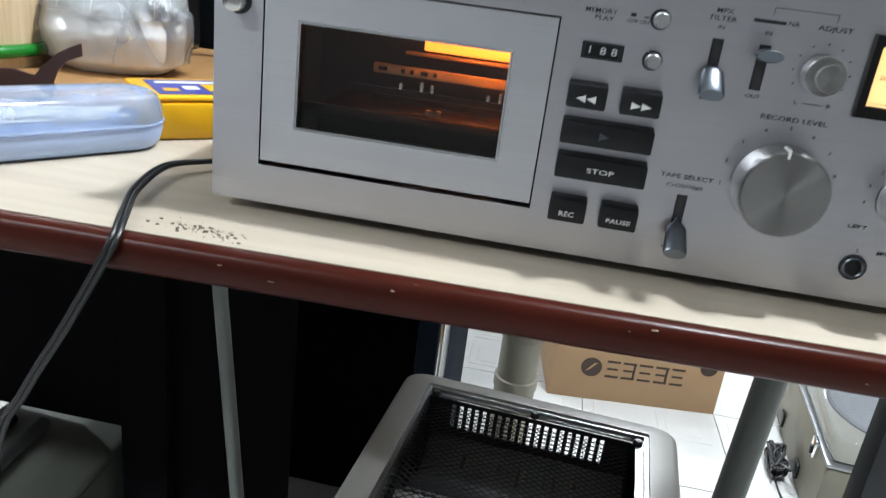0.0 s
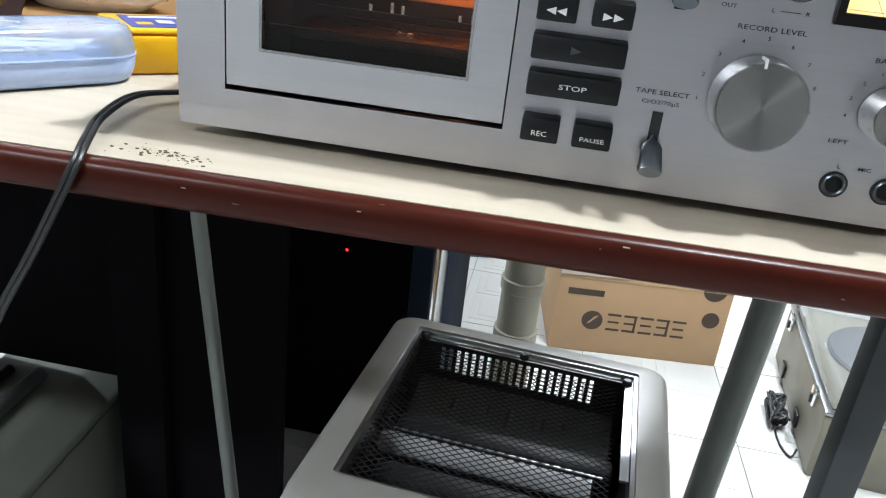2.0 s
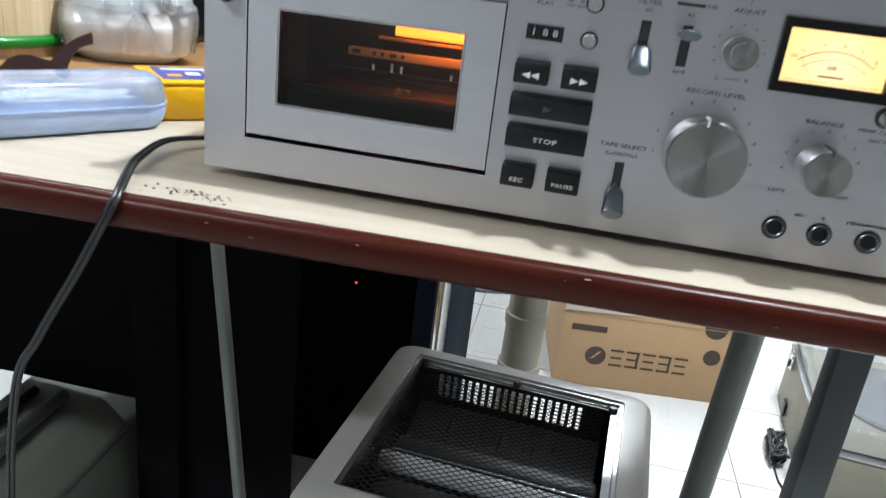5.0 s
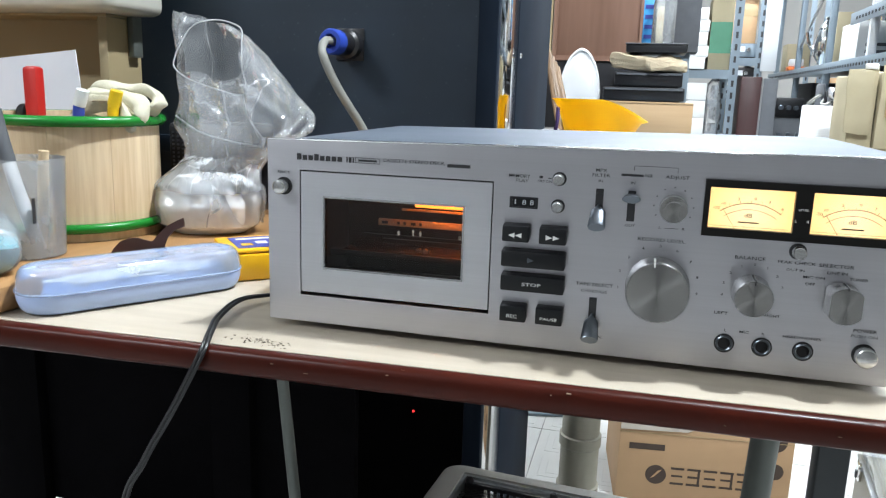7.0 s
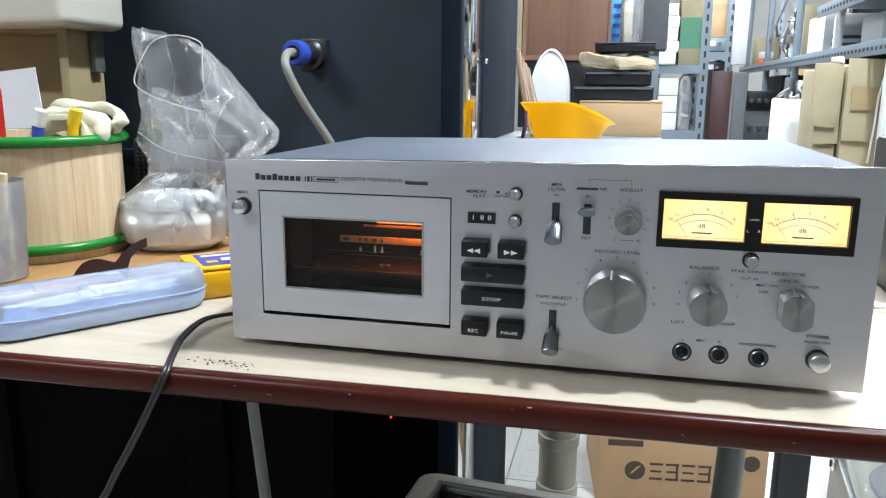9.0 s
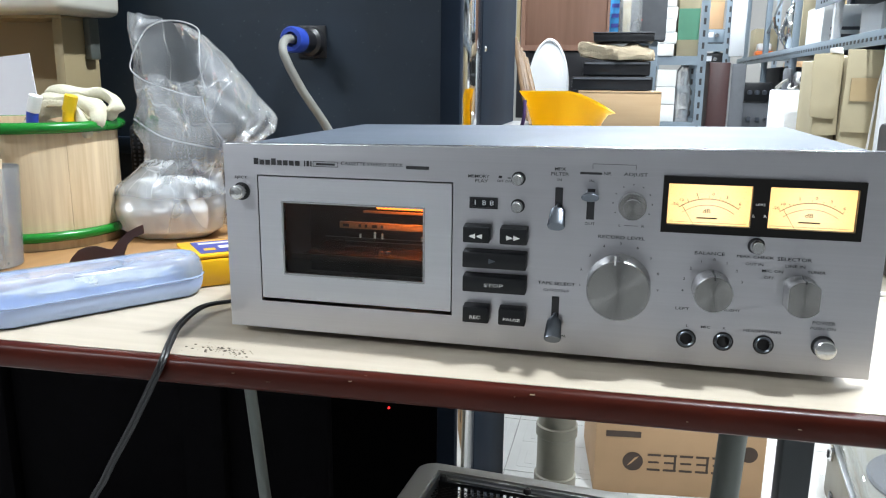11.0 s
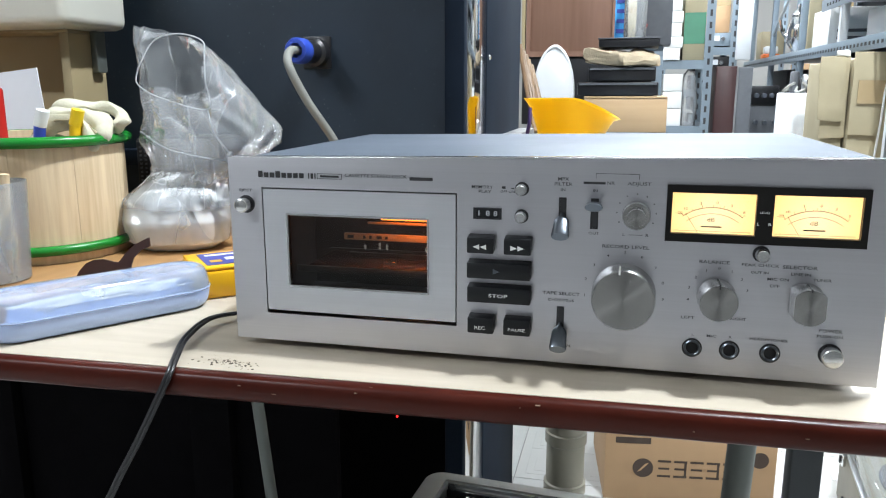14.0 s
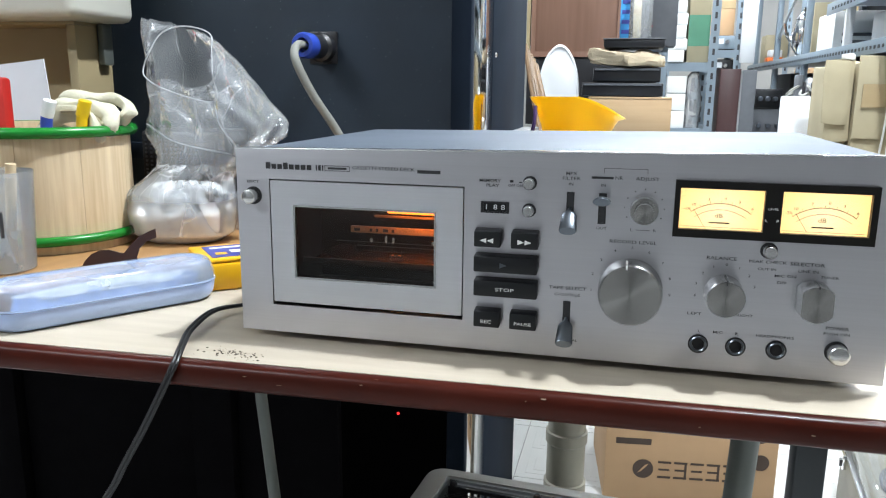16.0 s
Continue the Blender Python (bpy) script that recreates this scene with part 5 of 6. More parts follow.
dsc = lathe([(0.0235, 0), (0.0235, 0.0004)], 28, m=Matrix.Translation((BOXP[6], -0.0004, zc)) @ FRONT)
lg = part("printed_disc", dsc, M_CARDINK, BXC, "dark round printed mark")
part("printed_slash", upright([(-0.012, -0.010), (-0.004, -0.006), (0.013, 0.013), (0.004, 0.010)], -0.0014, -0.001), M_CARD, lg).location = (BOXP[6], 0, zc)
xx = BOXP[6] + 0.033
for i in range(5):  # unreadable and brand marks as plain bars
    w = 0.030
    bars([(xx, xx + w, zc + 0.016, zc + 0.0215), (xx + 0.002, xx + w - 0.003, zc - 0.002, zc + 0.003), (xx, xx + w, zc - 0.021, zc - 0.0155), (xx + w - 0.0065, xx + w - 0.001, zc - 0.0155, zc + 0.016)][: 4 if i % 2 else 3], M_CARDINK, BXC, -0.0008)
    xx += 0.0365
part("printed_disc", lathe([(0.0195, 0), (0.0195, 0.0004)], 24, m=Matrix.Translation((BOXP[7], -0.0004, zc + 0.032)) @ FRONT), M_CARDINK, BXC)
part("printed_disc", lathe([(0.026, 0), (0.026, 0.0004)], 24, m=Matrix.Translation((BOXP[7] - 0.005, -0.0004, zc + 0.105)) @ FRONT), M_CARDINK, BXC)
bars([(0.023, 0.103, zc + 0.060, zc + 0.075)], M_CARDINK, BXC, -0.0008)

# slatted grate lying on the tiles
sl = thing("metal_grate", "grey slatted metal grate lying on the tiles", "grate", (0.150, 1.62, 0.0), 14)
for i in range(5):
    part("slat", box(-0.16, 0.10, 0.030 * i, 0.030 * i + 0.022, 0.004 * (i % 2) + 0.0015, 0.010 + 0.004 * (i % 2), 0.001), M_LEVER if i % 2 else M_SHELF, sl)

# portable player case with clear lid
TP = (0.759, 0.857, 0.0)
tt = thing("player_case", "olive beige portable case with a smoky clear lid", "case", TP, -6)
tt.scale = (1.0, 1.08, 0.77)
part("body", box(0, 0.34, 0, 0.42, 0.0, 0.175, 0.006), M_CASEBOX, tt)
part("metal_edge", box(-0.001, 0.341, -0.001, 0.421, 0.1752, 0.184, 0.002), M_ZINC, tt)
lid = box(0.004, 0.336, 0.004, 0.416, 0.1845, 0.25, 0.016, seg=3)
part("clear_lid", lid, M_ACRYL, tt, "smoky clear acrylic lid")
part("deck_plate", box(0.012, 0.328, 0.012, 0.408, 0.1843, 0.188), M_CASEBOX, tt)
part("record_platter", lathe([(0.13, 0.189), (0.132, 0.195), (0.128, 0.201), (0.004, 0.202)], 40, m=Matrix.Translation((0.175, 0.23, 0))), M_DARKGREY, tt)
for yy in (0.055, 0.34):
    lt = part("latch", box(-0.010, -0.0012, yy, yy + 0.026, 0.145, 0.190, 0.002), M_CHROME, tt, "chrome latch")
    part("latch_hook", box(-0.014, -0.010, yy + 0.008, yy + 0.018, 0.150, 0.172, 0.0015), M_BLACK, lt)
for yy in (0.12, 0.30):
    part("foot", box(-0.006, -0.0005, yy, yy + 0.03, 0.02, 0.06, 0.002), M_BLACK, tt)
cd = thing("cord_bundle", "bundled black cord lying on the floor tiles", "cable", (0.742, 1.034, 0.0), -8)
cd.scale = (0.62, 1.0, 0.9)
pts = []
for i in range(64):
    a = i * 2.1
    pts.append((0.026 * math.cos(a) + random.uniform(-0.008, 0.008), 0.050 * math.sin(a * 0.77) + random.uniform(-0.012, 0.012), 0.006 + 0.030 * abs(math.sin(a * 0.31)) + random.uniform(0, 0.006)))
part("coil", sweep(pts, 0.0033, 6, n=4), M_CABLE, cd)
part("tail", sweep([(0.0, -0.05, 0.004), (0.01, -0.10, 0.004), (0.035, -0.13, 0.004), (0.05, -0.12, 0.02)], 0.003, 6), M_CABLE, cd)
lp = thing("hanging_cable", "black cable loop hanging below the bench", "cable")
part("loop", sweep([(0.40, 0.10, 0.7235), (0.42, 0.10, 0.695), (0.47, 0.10, 0.683), (0.52, 0.10, 0.69), (0.56, 0.10, 0.7235)], 0.0055, 8), M_CABLE, lp)
part("tail", sweep([(0.52, 0.12, 0.7235), (0.528, 0.12, 0.62), (0.522, 0.12, 0.5), (0.515, 0.14, 0.30), (0.52, 0.16, 0.006)], 0.0045, 8), M_CABLE, lp)
bp = thing("blue_support", "dark blue grey square steel support post", "post", (0.4395, 0.10, 0))
part("post", box(-0.0120, 0.0120, -0.012, 0.012, 0.005, 0.716, 0.003), M_POST, bp)
part("foot_plate", box(-0.03, 0.03, -0.03, 0.03, 0.0, 0.0048, 0.001), M_POST, bp)
part("head_plate", box(-0.025, 0.025, -0.025, 0.025, 0.7162, 0.7235, 0.001), M_POST, bp)

# pale metal unit and dark skirt low on the other side
un = thing("pale_unit", "pale green grey low metal unit with a rounded rail", "unit", (-0.292, 0.30, 0.0), 3)
part("body", box(-0.16, 0.0, -0.16, 0.22, 0.0, 0.255, 0.01), M_UNIT, un)
part("sloped_top", upright([(-0.16, 0.2555), (0.0, 0.2555), (0.0, 0.265), (-0.045, 0.288), (-0.16, 0.292)], -0.16, 0.22, 0.006), M_UNIT, un)
part("rail", sweep([(-0.085, -0.16, 0.299), (-0.085, 0.0, 0.299), (-0.085, 0.045, 0.299)], 0.009, 12, n=2), M_ZINC, un)
part("rail", sweep([(-0.125, -0.16, 0.298), (-0.125, 0.0, 0.298), (-0.125, 0.045, 0.298)], 0.007, 12, n=2), M_BLACK, un)
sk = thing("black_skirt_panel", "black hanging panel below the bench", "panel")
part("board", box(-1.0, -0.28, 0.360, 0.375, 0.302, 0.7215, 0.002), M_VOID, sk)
# Longer black board, added to cover floor that should lie in shade.
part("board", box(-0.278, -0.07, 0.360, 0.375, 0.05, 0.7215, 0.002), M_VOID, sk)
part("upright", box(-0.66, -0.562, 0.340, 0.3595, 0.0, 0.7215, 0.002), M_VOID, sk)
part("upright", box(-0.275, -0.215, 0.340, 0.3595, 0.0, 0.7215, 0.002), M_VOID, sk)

# ---- on the grey stand ----
SZ = 0.8382
yt = thing("yellow_tub", "bright yellow plastic scoop tub with a purple cord", "tub", (0.196, 0.745, SZ), 0)
bm = bmesh.new()
n = 48
prof = []
for j in range(8):
    f = j / 7
    ring = []
    for i in range(n):
        a = 2 * math.pi * i / n
        rx = 0.046 + 0.021 * f ** 1.5 + (0.005 if j == 7 else 0)
        ry = 0.046 + 0.018 * f
        x = rx * math.cos(a) * (1.0 + 0.10 * f * (1 if math.cos(a) > 0 else 0.6))
        zt = 0.092 - 0.040 * max(0, (x / 0.09)) ** 1.4 if x > 0 else 0.092
        ring.append(bm.verts.new((x, ry * math.sin(a), 0.0 + f * zt)))
    prof.append(ring)
for a, b in zip(prof, prof[1:]):
    for i in range(n):
        bm.faces.new((a[i], a[(i + 1) % n], b[(i + 1) % n], b[i]))
bm.faces.new(prof[0][::-1])
ret = bmesh.ops.solidify(bm, geom=bm.faces[:], thickness=0.002)
part("bowl", bm, M_TUBYEL, yt)
part("cord", sweep([(-0.060, -0.050, 0.078), (-0.060, -0.054, 0.055), (-0.064, -0.050, 0.030), (-0.060, -0.048, 0.004)], 0.003, 8), mat("purple_cord", (0.06, 0.03, 0.12), 0.7), yt)
gb = solo("grey_carton", box(-0.03, 0.03, -0.05, 0.05, 0, 0.045, 0.003), M_SHELFW, "small pale grey carton on the stand", "box", at=(0.165, 0.90, SZ))
wb = thing("wooden_crate", "shallow raw plywood crate", "crate", (0.175, 1.44, SZ))
part("front", box(0, 0.20, 0, 0.01, 0, 0.082, 0.0015), M_PLY, wb)
part("side", box(0.1905, 0.2005, 0.0102, 0.20, 0, 0.082, 0.0015), M_PLY, wb)
part("side", box(0, 0.0095, 0.0102, 0.20, 0, 0.082, 0.0015), M_PLY, wb)
part("top", box(0.0, 0.2, -0.001, 0.2, 0.0822, 0.087, 0.001), M_PLY, wb)
z = SZ + 0.0872
for (x0_, x1_, h, inset) in ((0.158, 0.352, 0.034, 0), (0.183, 0.345, 0.036, 0.01)):
    b = thing("black_device", "flat black equipment box in a stack", "equipment", (0, 0, 0), group="stacked black equipment")
    part("case", box(x0_, x1_, 1.44 + inset, 1.62, z + 0.002, z + h, 0.003), M_BLACK, b)
    part("foot", box(x0_ + 0.01, x1_ - 0.01, 1.46, 1.60, z, z + 0.002), M_INK, b)
    part("front_lip", box(x0_ + 0.004, x1_ - 0.004, 1.4375 + inset, 1.4398 + inset, z + h - 0.007, z + h - 0.002), M_DARKGREY, b)
    z += h + 0.0006
tw = box(0.172, 0.350, 1.44, 1.60, 0, 0.034, 0.012)
soft(tw, 6)
crumple(tw, 0.014, 34, 5.0)
for v in tw.verts:
    v.co.z = max(v.co.z, 0.001)
    v.co.z += 0.012 * max(0, (0.24 - v.co.x) / 0.07)
solo("folded_towel", tw, M_TOWEL, "folded beige towel lying on black equipment", "towel", at=(0, 0, z + 0.001))
b = thing("black_tray", "thin black plastic tray lying on the towel", "tray")
part("tray", box(0.205, 0.350, 1.45, 1.60, z + 0.046, z + 0.066, 0.004), M_BLACK, b)
part("rim", box(0.203, 0.352, 1.448, 1.602, z + 0.066, z + 0.069, 0.001), M_DARKGREY, b)
bo = thing("clear_bottle", "empty clear plastic bottle standing on the tray", "bottle", (0.290, 1.53, z + 0.0692))
part("shell", lathe([(0.025, 0), (0.028, 0.004), (0.028, 0.10), (0.024, 0.125), (0.012, 0.15), (0.012, 0.17)], 28), M_CLEAR, bo)
bo2 = thing("blue_carton", "bright blue printed narrow carton", "box", (0.250, 1.60, z + 0.0692))
part("carton", box(-0.012, 0.018, 0, 0.03, 0, 0.12, 0.001), M_CYANBOX, bo2)
for i in range(4):
    part("printed_bar", box(-0.008, 0.012, -0.0012, -0.0004, 0.02 + 0.025 * i, 0.03 + 0.025 * i), M_BLUE, bo2)
pd = thing("oval_tray", "white oval plastic tray leaning upright", "tray", (0.094, 1.50, SZ))
ov = [(0.052 * math.cos(a) * (1 - 0.12 * math.sin(a)), 0.108 + 0.108 * math.sin(a)) for a in [2 * math.pi * i / 40 for i in range(40)]]
part("shell", upright(ov, 0.0, 0.018, 0.005), M_WHITEPL, pd)
part("rim_ring", sweep([(x * 0.93, -0.002, 0.108 + (z_ - 0.108) * 0.95) for x, z_ in ov + ov[:1]], 0.0028, 8, n=1), M_WHITEPL, pd)
part("raised_panel", upright([(x * 0.72, 0.108 + (z_ - 0.108) * 0.74) for x, z_ in ov], -0.003, -0.0005, 0.001), M_WHITEPL, pd)
for i in range(5):
    solo("wooden_rod", sweep([(0.075 + 0.006 * i, 1.30 + 0.02 * (i % 3), SZ + 0.006), (0.05 + 0.006 * i, 1.35, SZ + 0.08), (0.018 + 0.007 * i, 1.40, SZ + 0.21 - 0.012 * i)], 0.0065, 8, n=2), M_BAMBOO, "thin brown wooden rod leaning in a bunch", "rod", group="leaning rods")

# ---- storeroom shelving ----
def slotted_post(x, y, z1, material=M_SHELF, parent=None, w=0.036, face=-1):
    p = part("post", box(x - w / 2, x + w / 2, y, y + 0.003, 0, z1), material, parent)
    part("post_flange", box(x + w / 2 - 0.003, x + w / 2, y + 0.0031, y + w, 0, z1), material, p)
    repeat("slot", box(-0.005, 0.005, -0.0016, -0.0006, 0, 0.026), M_INK, [(x, y, 0.74 + 0.05 * i) for i in range(15)], p)
    return p


def rack(name, x0, x1, y0, y1, levels, z1, material=M_SHELF, label="blue grey slotted angle storage rack"):
    t = thing(name, label, "shelf")
    for x in (x0, x1):
        for y in (y0, y1):
            slotted_post(x, y, z1, material, t)
    for z in levels:
        part("shelf_board", box(x0 - 0.015, x1 + 0.015, y0 + 0.004, y1, z - 0.003, z, 0), material, t)
        part("beam", box(x0 + 0.018, x1 - 0.018, y0 + 0.0005, y0 + 0.0035, z - 0.038, z - 0.0032), material, t)
        part("beam", box(x0 - 0.0185, x0 - 0.0182 + 0.002, y0 + 0.04, y1 - 0.002, z - 0.038, z - 0.0032), material, t)
    return t


def carton(x0, x1, y0, y1, z0, z1, material, label, cat="box", rz=0, group="", tape=True, bars_=0):
    t = thing("carton", label, cat, ((x0 + x1) / 2, y0, z0), rz, group)
    w, d, h = (x1 - x0) / 2, y1 - y0, z1 - z0
    part("box", box(-w, w, 0, d, 0, h, 0.003), material, t)
    if tape:
        part("tape", box(-w * 0.98, w * 0.98, -0.0014, -0.0004, h * 0.62, h * 0.78), M_TAPE, t)
    for i in range(bars_):
        part("printed_bar", box(-w * 0.7, w * 0.4, -0.0014, -0.0004, h * (0.2 + 0.18 * i), h * (0.28 + 0.18 * i)), M_DARKGREY, t)
    return t


# walnut cabinet on a dark trestle
wc = thing("walnut_cabinet", "large reddish walnut veneered speaker cabinet", "speaker", (-0.02, 1.80, 0.0))
part("carcass", box(0, 0.258, 0, 0.30, 1.035, 1.62, 0.003), M_WALNUT, wc)
part("front_frame", pierced(0.0, 0.258, 1.035, 1.62, [(0.012, 0.246, 1.050, 1.605)], -0.006, -0.0005), M_WALNUT, wc)
part("base", box(-0.01, 0.268, 0.0, 0.30, 0.8385, 1.0345, 0.002), M_BLACK, wc)
part("edge_strip", box(-0.014, -0.004, 0.0, 0.02, 1.0355, 1.62), M_TAN, wc)
gs = thing("grey_speaker", "dark grey loudspeaker box with a red wire", "speaker", (0.292, 1.92, 0.0))
part("box", box(0, 0.104, 0, 0.12, 1.070, 1.45, 0.003), M_DARKGREY, gs)
part("stand", box(0.02, 0.084, 0.02, 0.10, 0.8385, 1.0695, 0.002), M_SHELF, gs)
part("wire", sweep([(0.018, -0.004, 1.075), (0.024, -0.012, 1.10), (0.032, -0.006, 1.13)], 0.002, 6), M_RED, gs)

rack("storage_rack", 0.20, 0.60, 3.00, 3.45, (0.35, 0.78, 1.06, 1.50), 2.3)
rk2 = rack("storage_rack", 0.36, 0.768, 3.60, 4.05, (0.35, 0.74, 0.935, 1.14, 1.50), 2.3)
part("sign_board", box(0.775, 0.845, 3.585, 3.597, 1.078, 1.62, 0.002), M_SHELFW, rk2, "narrow white board fixed to the post")
for i, (w, h) in enumerate(((0.085, 0.05), (0.095, 0.046), (0.088, 0.055), (0.092, 0.048), (0.085, 0.05))):
    z0 = 1.0605 + sum((0.05, 0.046, 0.055, 0.048, 0.05)[:i]) + 0.0006 * i
    carton(0.395 + 0.004 * (i % 2), 0.395 + w, 2.99, 3.2, z0, z0 + h, M_BOXWHITE, "flat white carton in a stack", group="stacked white cartons", tape=False)
gc = carton(0.495, 0.585, 3.06, 3.25, 1.0605, 1.36, M_CARD2, "tan carton printed with a green panel", tape=False)
part("green_print", box(-0.044, 0.044, -0.0016, -0.0004, 0.07, 0.20), M_CGREEN, gc)
for i in range(3):
    carton(0.42, 0.50, 3.01, 3.2, 0.7805 + 0.075 * i, 0.853 + 0.075 * i, M_BOXWHITE, "plain white carton on the rack", group="white cartons on the rack", tape=False)
wr = skin([bag_ring(k[0], k[1], k[2], k[3], k[4], 24, 0, 0.25, 3.0) for k in along([(0.7805, 0.535, 3.05, 0.03, 0.03), (0.90, 0.535, 3.05, 0.034, 0.03), (1.0, 0.53, 3.05, 0.025, 0.02), (1.03, 0.53, 3.05, 0.004, 0.004)], 14)])
solo("wrapped_roll", wr, M_BAG, "roll wrapped in crinkled clear plastic", "roll")
for i in range(5):
    z0 = (0.7405, 0.8305, 0.9355, 1.0255, 1.1405)[i]
    e = thing("hifi_unit", "dark stereo unit with pale knobs on the rack", "stereo", (0.575, 3.62, z0), group="stereo units on the rack")
    part("case", box(0, 0.18, 0, 0.25, 0.004, 0.07, 0.002), M_DARKGREY, e)
    part("front", box(0.002, 0.178, -0.004, -0.0004, 0.006, 0.068, 0.001), M_BLACK if i % 2 else M_SHELF, e)
    part("foot", box(0.01, 0.17, 0.01, 0.24, 0, 0.0038), M_BLACK, e)
    for kx in (0.03, 0.06, 0.14):
        part("knob", lathe([(0.010, 0), (0.010, 0.010), (0.008, 0.012)], 14, m=Matrix.Translation((kx, -0.004, 0.04)) @ FRONT), M_CHROME, e)
    part("display", box(0.075, 0.125, -0.0056, -0.0044, 0.03, 0.055), M_SHELFW, e)
carton(0.60, 0.745, 3.64, 3.9, 1.2115, 1.42, M_CARD, "brown carton on top of stereo units")
carton(0.625, 0.70, 3.40, 3.58, 0.0, 0.93, M_CARD2, "tall pale cardboard carton on the floor", tape=False)
ds = thing("tower_speaker", "dark mahogany tower speaker with grey cloth front", "speaker", (0.640, 3.05, 0.0), 0)
part("cabinet", box(0, 0.085, 0, 0.20, 0.0, 1.035, 0.003), M_MAHOG, ds)
part("cloth_front", box(0.0885, 0.150, 0.0, 0.20, 0.0, 1.030, 0.004), M_DARKGREY, ds)
part("edge_strip", box(0.0835, 0.091, -0.004, -0.0004, 0.01, 1.03), M_ZINC, ds)

fm = thing("foam_block", "white styrofoam block on the floor stack", "foam", (0.822, 2.40, 0.0))
part("block", box(0, 0.20, 0, 0.24, 0.52, 0.925, 0.006), M_FOAM, fm)
part("under_block", box(0.005, 0.195, 0.005, 0.235, 0, 0.5195, 0.006), M_FOAM, fm)
jk = thing("metal_scrap", "small tangled metal parts and cables", "parts", (0.920, 2.45, 0.9255))
for i in range(34):
    a, rr = random.uniform(0, 6.28), random.uniform(0.01, 0.095)
    x, y = rr * math.cos(a), 0.7 * rr * math.sin(a) + 0.03
    if i % 3:
        part("ring", sweep([(x + 0.020 * math.cos(b_), y + 0.014 * math.sin(b_), 0.020 + 0.016 * math.sin(b_ + i)) for b_ in [k_ * 0.7 for k_ in range(12)]], 0.0045, 6, n=2), (M_CABLE, M_LEVER, M_GREYCORD)[i % 3], jk)
    else:
        part("can", lathe([(0.014, 0), (0.016, 0.002), (0.016, 0.034 + 0.012 * (i % 4)), (0.011, 0.040 + 0.012 * (i % 4))], 14, m=Matrix.Translation((x, y, 0))), (M_LEVER, M_DARKGREY, M_ZINC, M_BLACK)[i // 3 % 4], jk)

for i, (w, h, m_) in enumerate(((0.16, 0.20, M_DARKGREY), (0.15, 0.16, M_BLACK), (0.16, 0.22, M_SHELF), (0.14, 0.13, M_BLACK), (0.15, 0.15, M_DARKGREY), (0.12, 0.09, M_BLACK))):
    z0 = sum((0.20, 0.16, 0.22, 0.13, 0.15)[:i]) + 0.0006 * i
    e = thing("old_amplifier", "dark dusty amplifier in a floor stack", "amplifier", (0.812 + 0.004 * (i % 3), 3.28, z0), group="floor stack of amplifiers")
    part("case", box(0, w, 0, 0.28, 0.004, h, 0.003), m_, e)
    part("front", box(0.004, w - 0.004, -0.004, -0.0005, 0.008, h - 0.006, 0.001), M_KEY if i % 2 else M_DARKGREY, e)
    part("foot", box(0.01, w - 0.01, 0.01, 0.27, 0, 0.0038), M_BLACK, e)
    for kx in (0.03, 0.07, 0.11):
        part("knob", lathe([(0.011, 0), (0.011, 0.012), (0.009, 0.014)], 14, m=Matrix.Translation((kx * w / 0.15, -0.004, h * 0.5)) @ FRONT), M_LEVER, e)
# tall cartons beside the aisle
def old_carton(x0, x1, y0, y1, z1, label, seed):
    t = thing("tall_carton", label, "box", group="tall old cartons")
    b = box(x0, x1, y0, y1, 0.0, z1, 0.004)
    soft(b, 3)
    for v in b.verts:
        if v.co.z > 0.01:
            v.co += Vector(noise.noise_vector(v.co * 7 + Vector((seed, 0, 0)))) * 0.012
    part("box", b, M_CARD2, t)
    f = box(x0 - 0.004, x1, y0 - 0.010, y0 - 0.006, z1 - 0.22, z1 + 0.012, 0.001)
    soft(f, 2)
    crumple(f, 0.006, 12, seed)
    part("flap", f, M_CARD2, t)
    return t


oc = old_carton(0.905, 1.10, 1.93, 2.2, 1.03, "tall faded cardboard carton with brown tape", 1.0)
part("tape", box(0.915, 1.0, 1.913, 1.9145, 0.90, 0.965), M_TAPE, oc)
part("strap", sweep([(1.0, 1.912, 1.03), (0.985, 1.911, 0.94), (0.982, 1.911, 0.86), (0.975, 1.911, 0.75)], 0.003, 6), M_SWAB, oc)
oc = old_carton(0.84, 0.903, 1.98, 2.2, 1.02, "narrow faded carton with a torn hanging flap", 7.0)
fl = box(0.822, 0.888, 1.955, 1.960, 0.85, 1.03, 0.001)
soft(fl, 3)
crumple(fl, 0.010, 14, 3.0)
part("torn_flap", fl, M_CARD2, oc, "torn cardboard flap hanging down")
part("tied_cloth", crumple(soft(box(0.865, 0.90, 1.965, 1.99, 1.03, 1.05, 0.006), 2), 0.008, 40, 1.0), M_SWAB, oc)
old_carton(1.105, 1.35, 1.80, 2.1, 1.02, "tall faded cardboard carton by the rack", 4.0)

# long rack along the aisle
lr = thing("aisle_rack", "long grey steel aisle rack loaded with boxes", "shelf")
for y in (1.75, 2.35, 3.0, 3.7, 4.4):
    part("post", box(0.952, 0.978, y, y + 0.026, 0, 2.4, 0.002), M_SHELF if y > 2.4 else M_SHELFW, lr)
    part("post", box(1.50, 1.526, y, y + 0.026, 0, 2.4, 0.002), M_SHELF, lr)
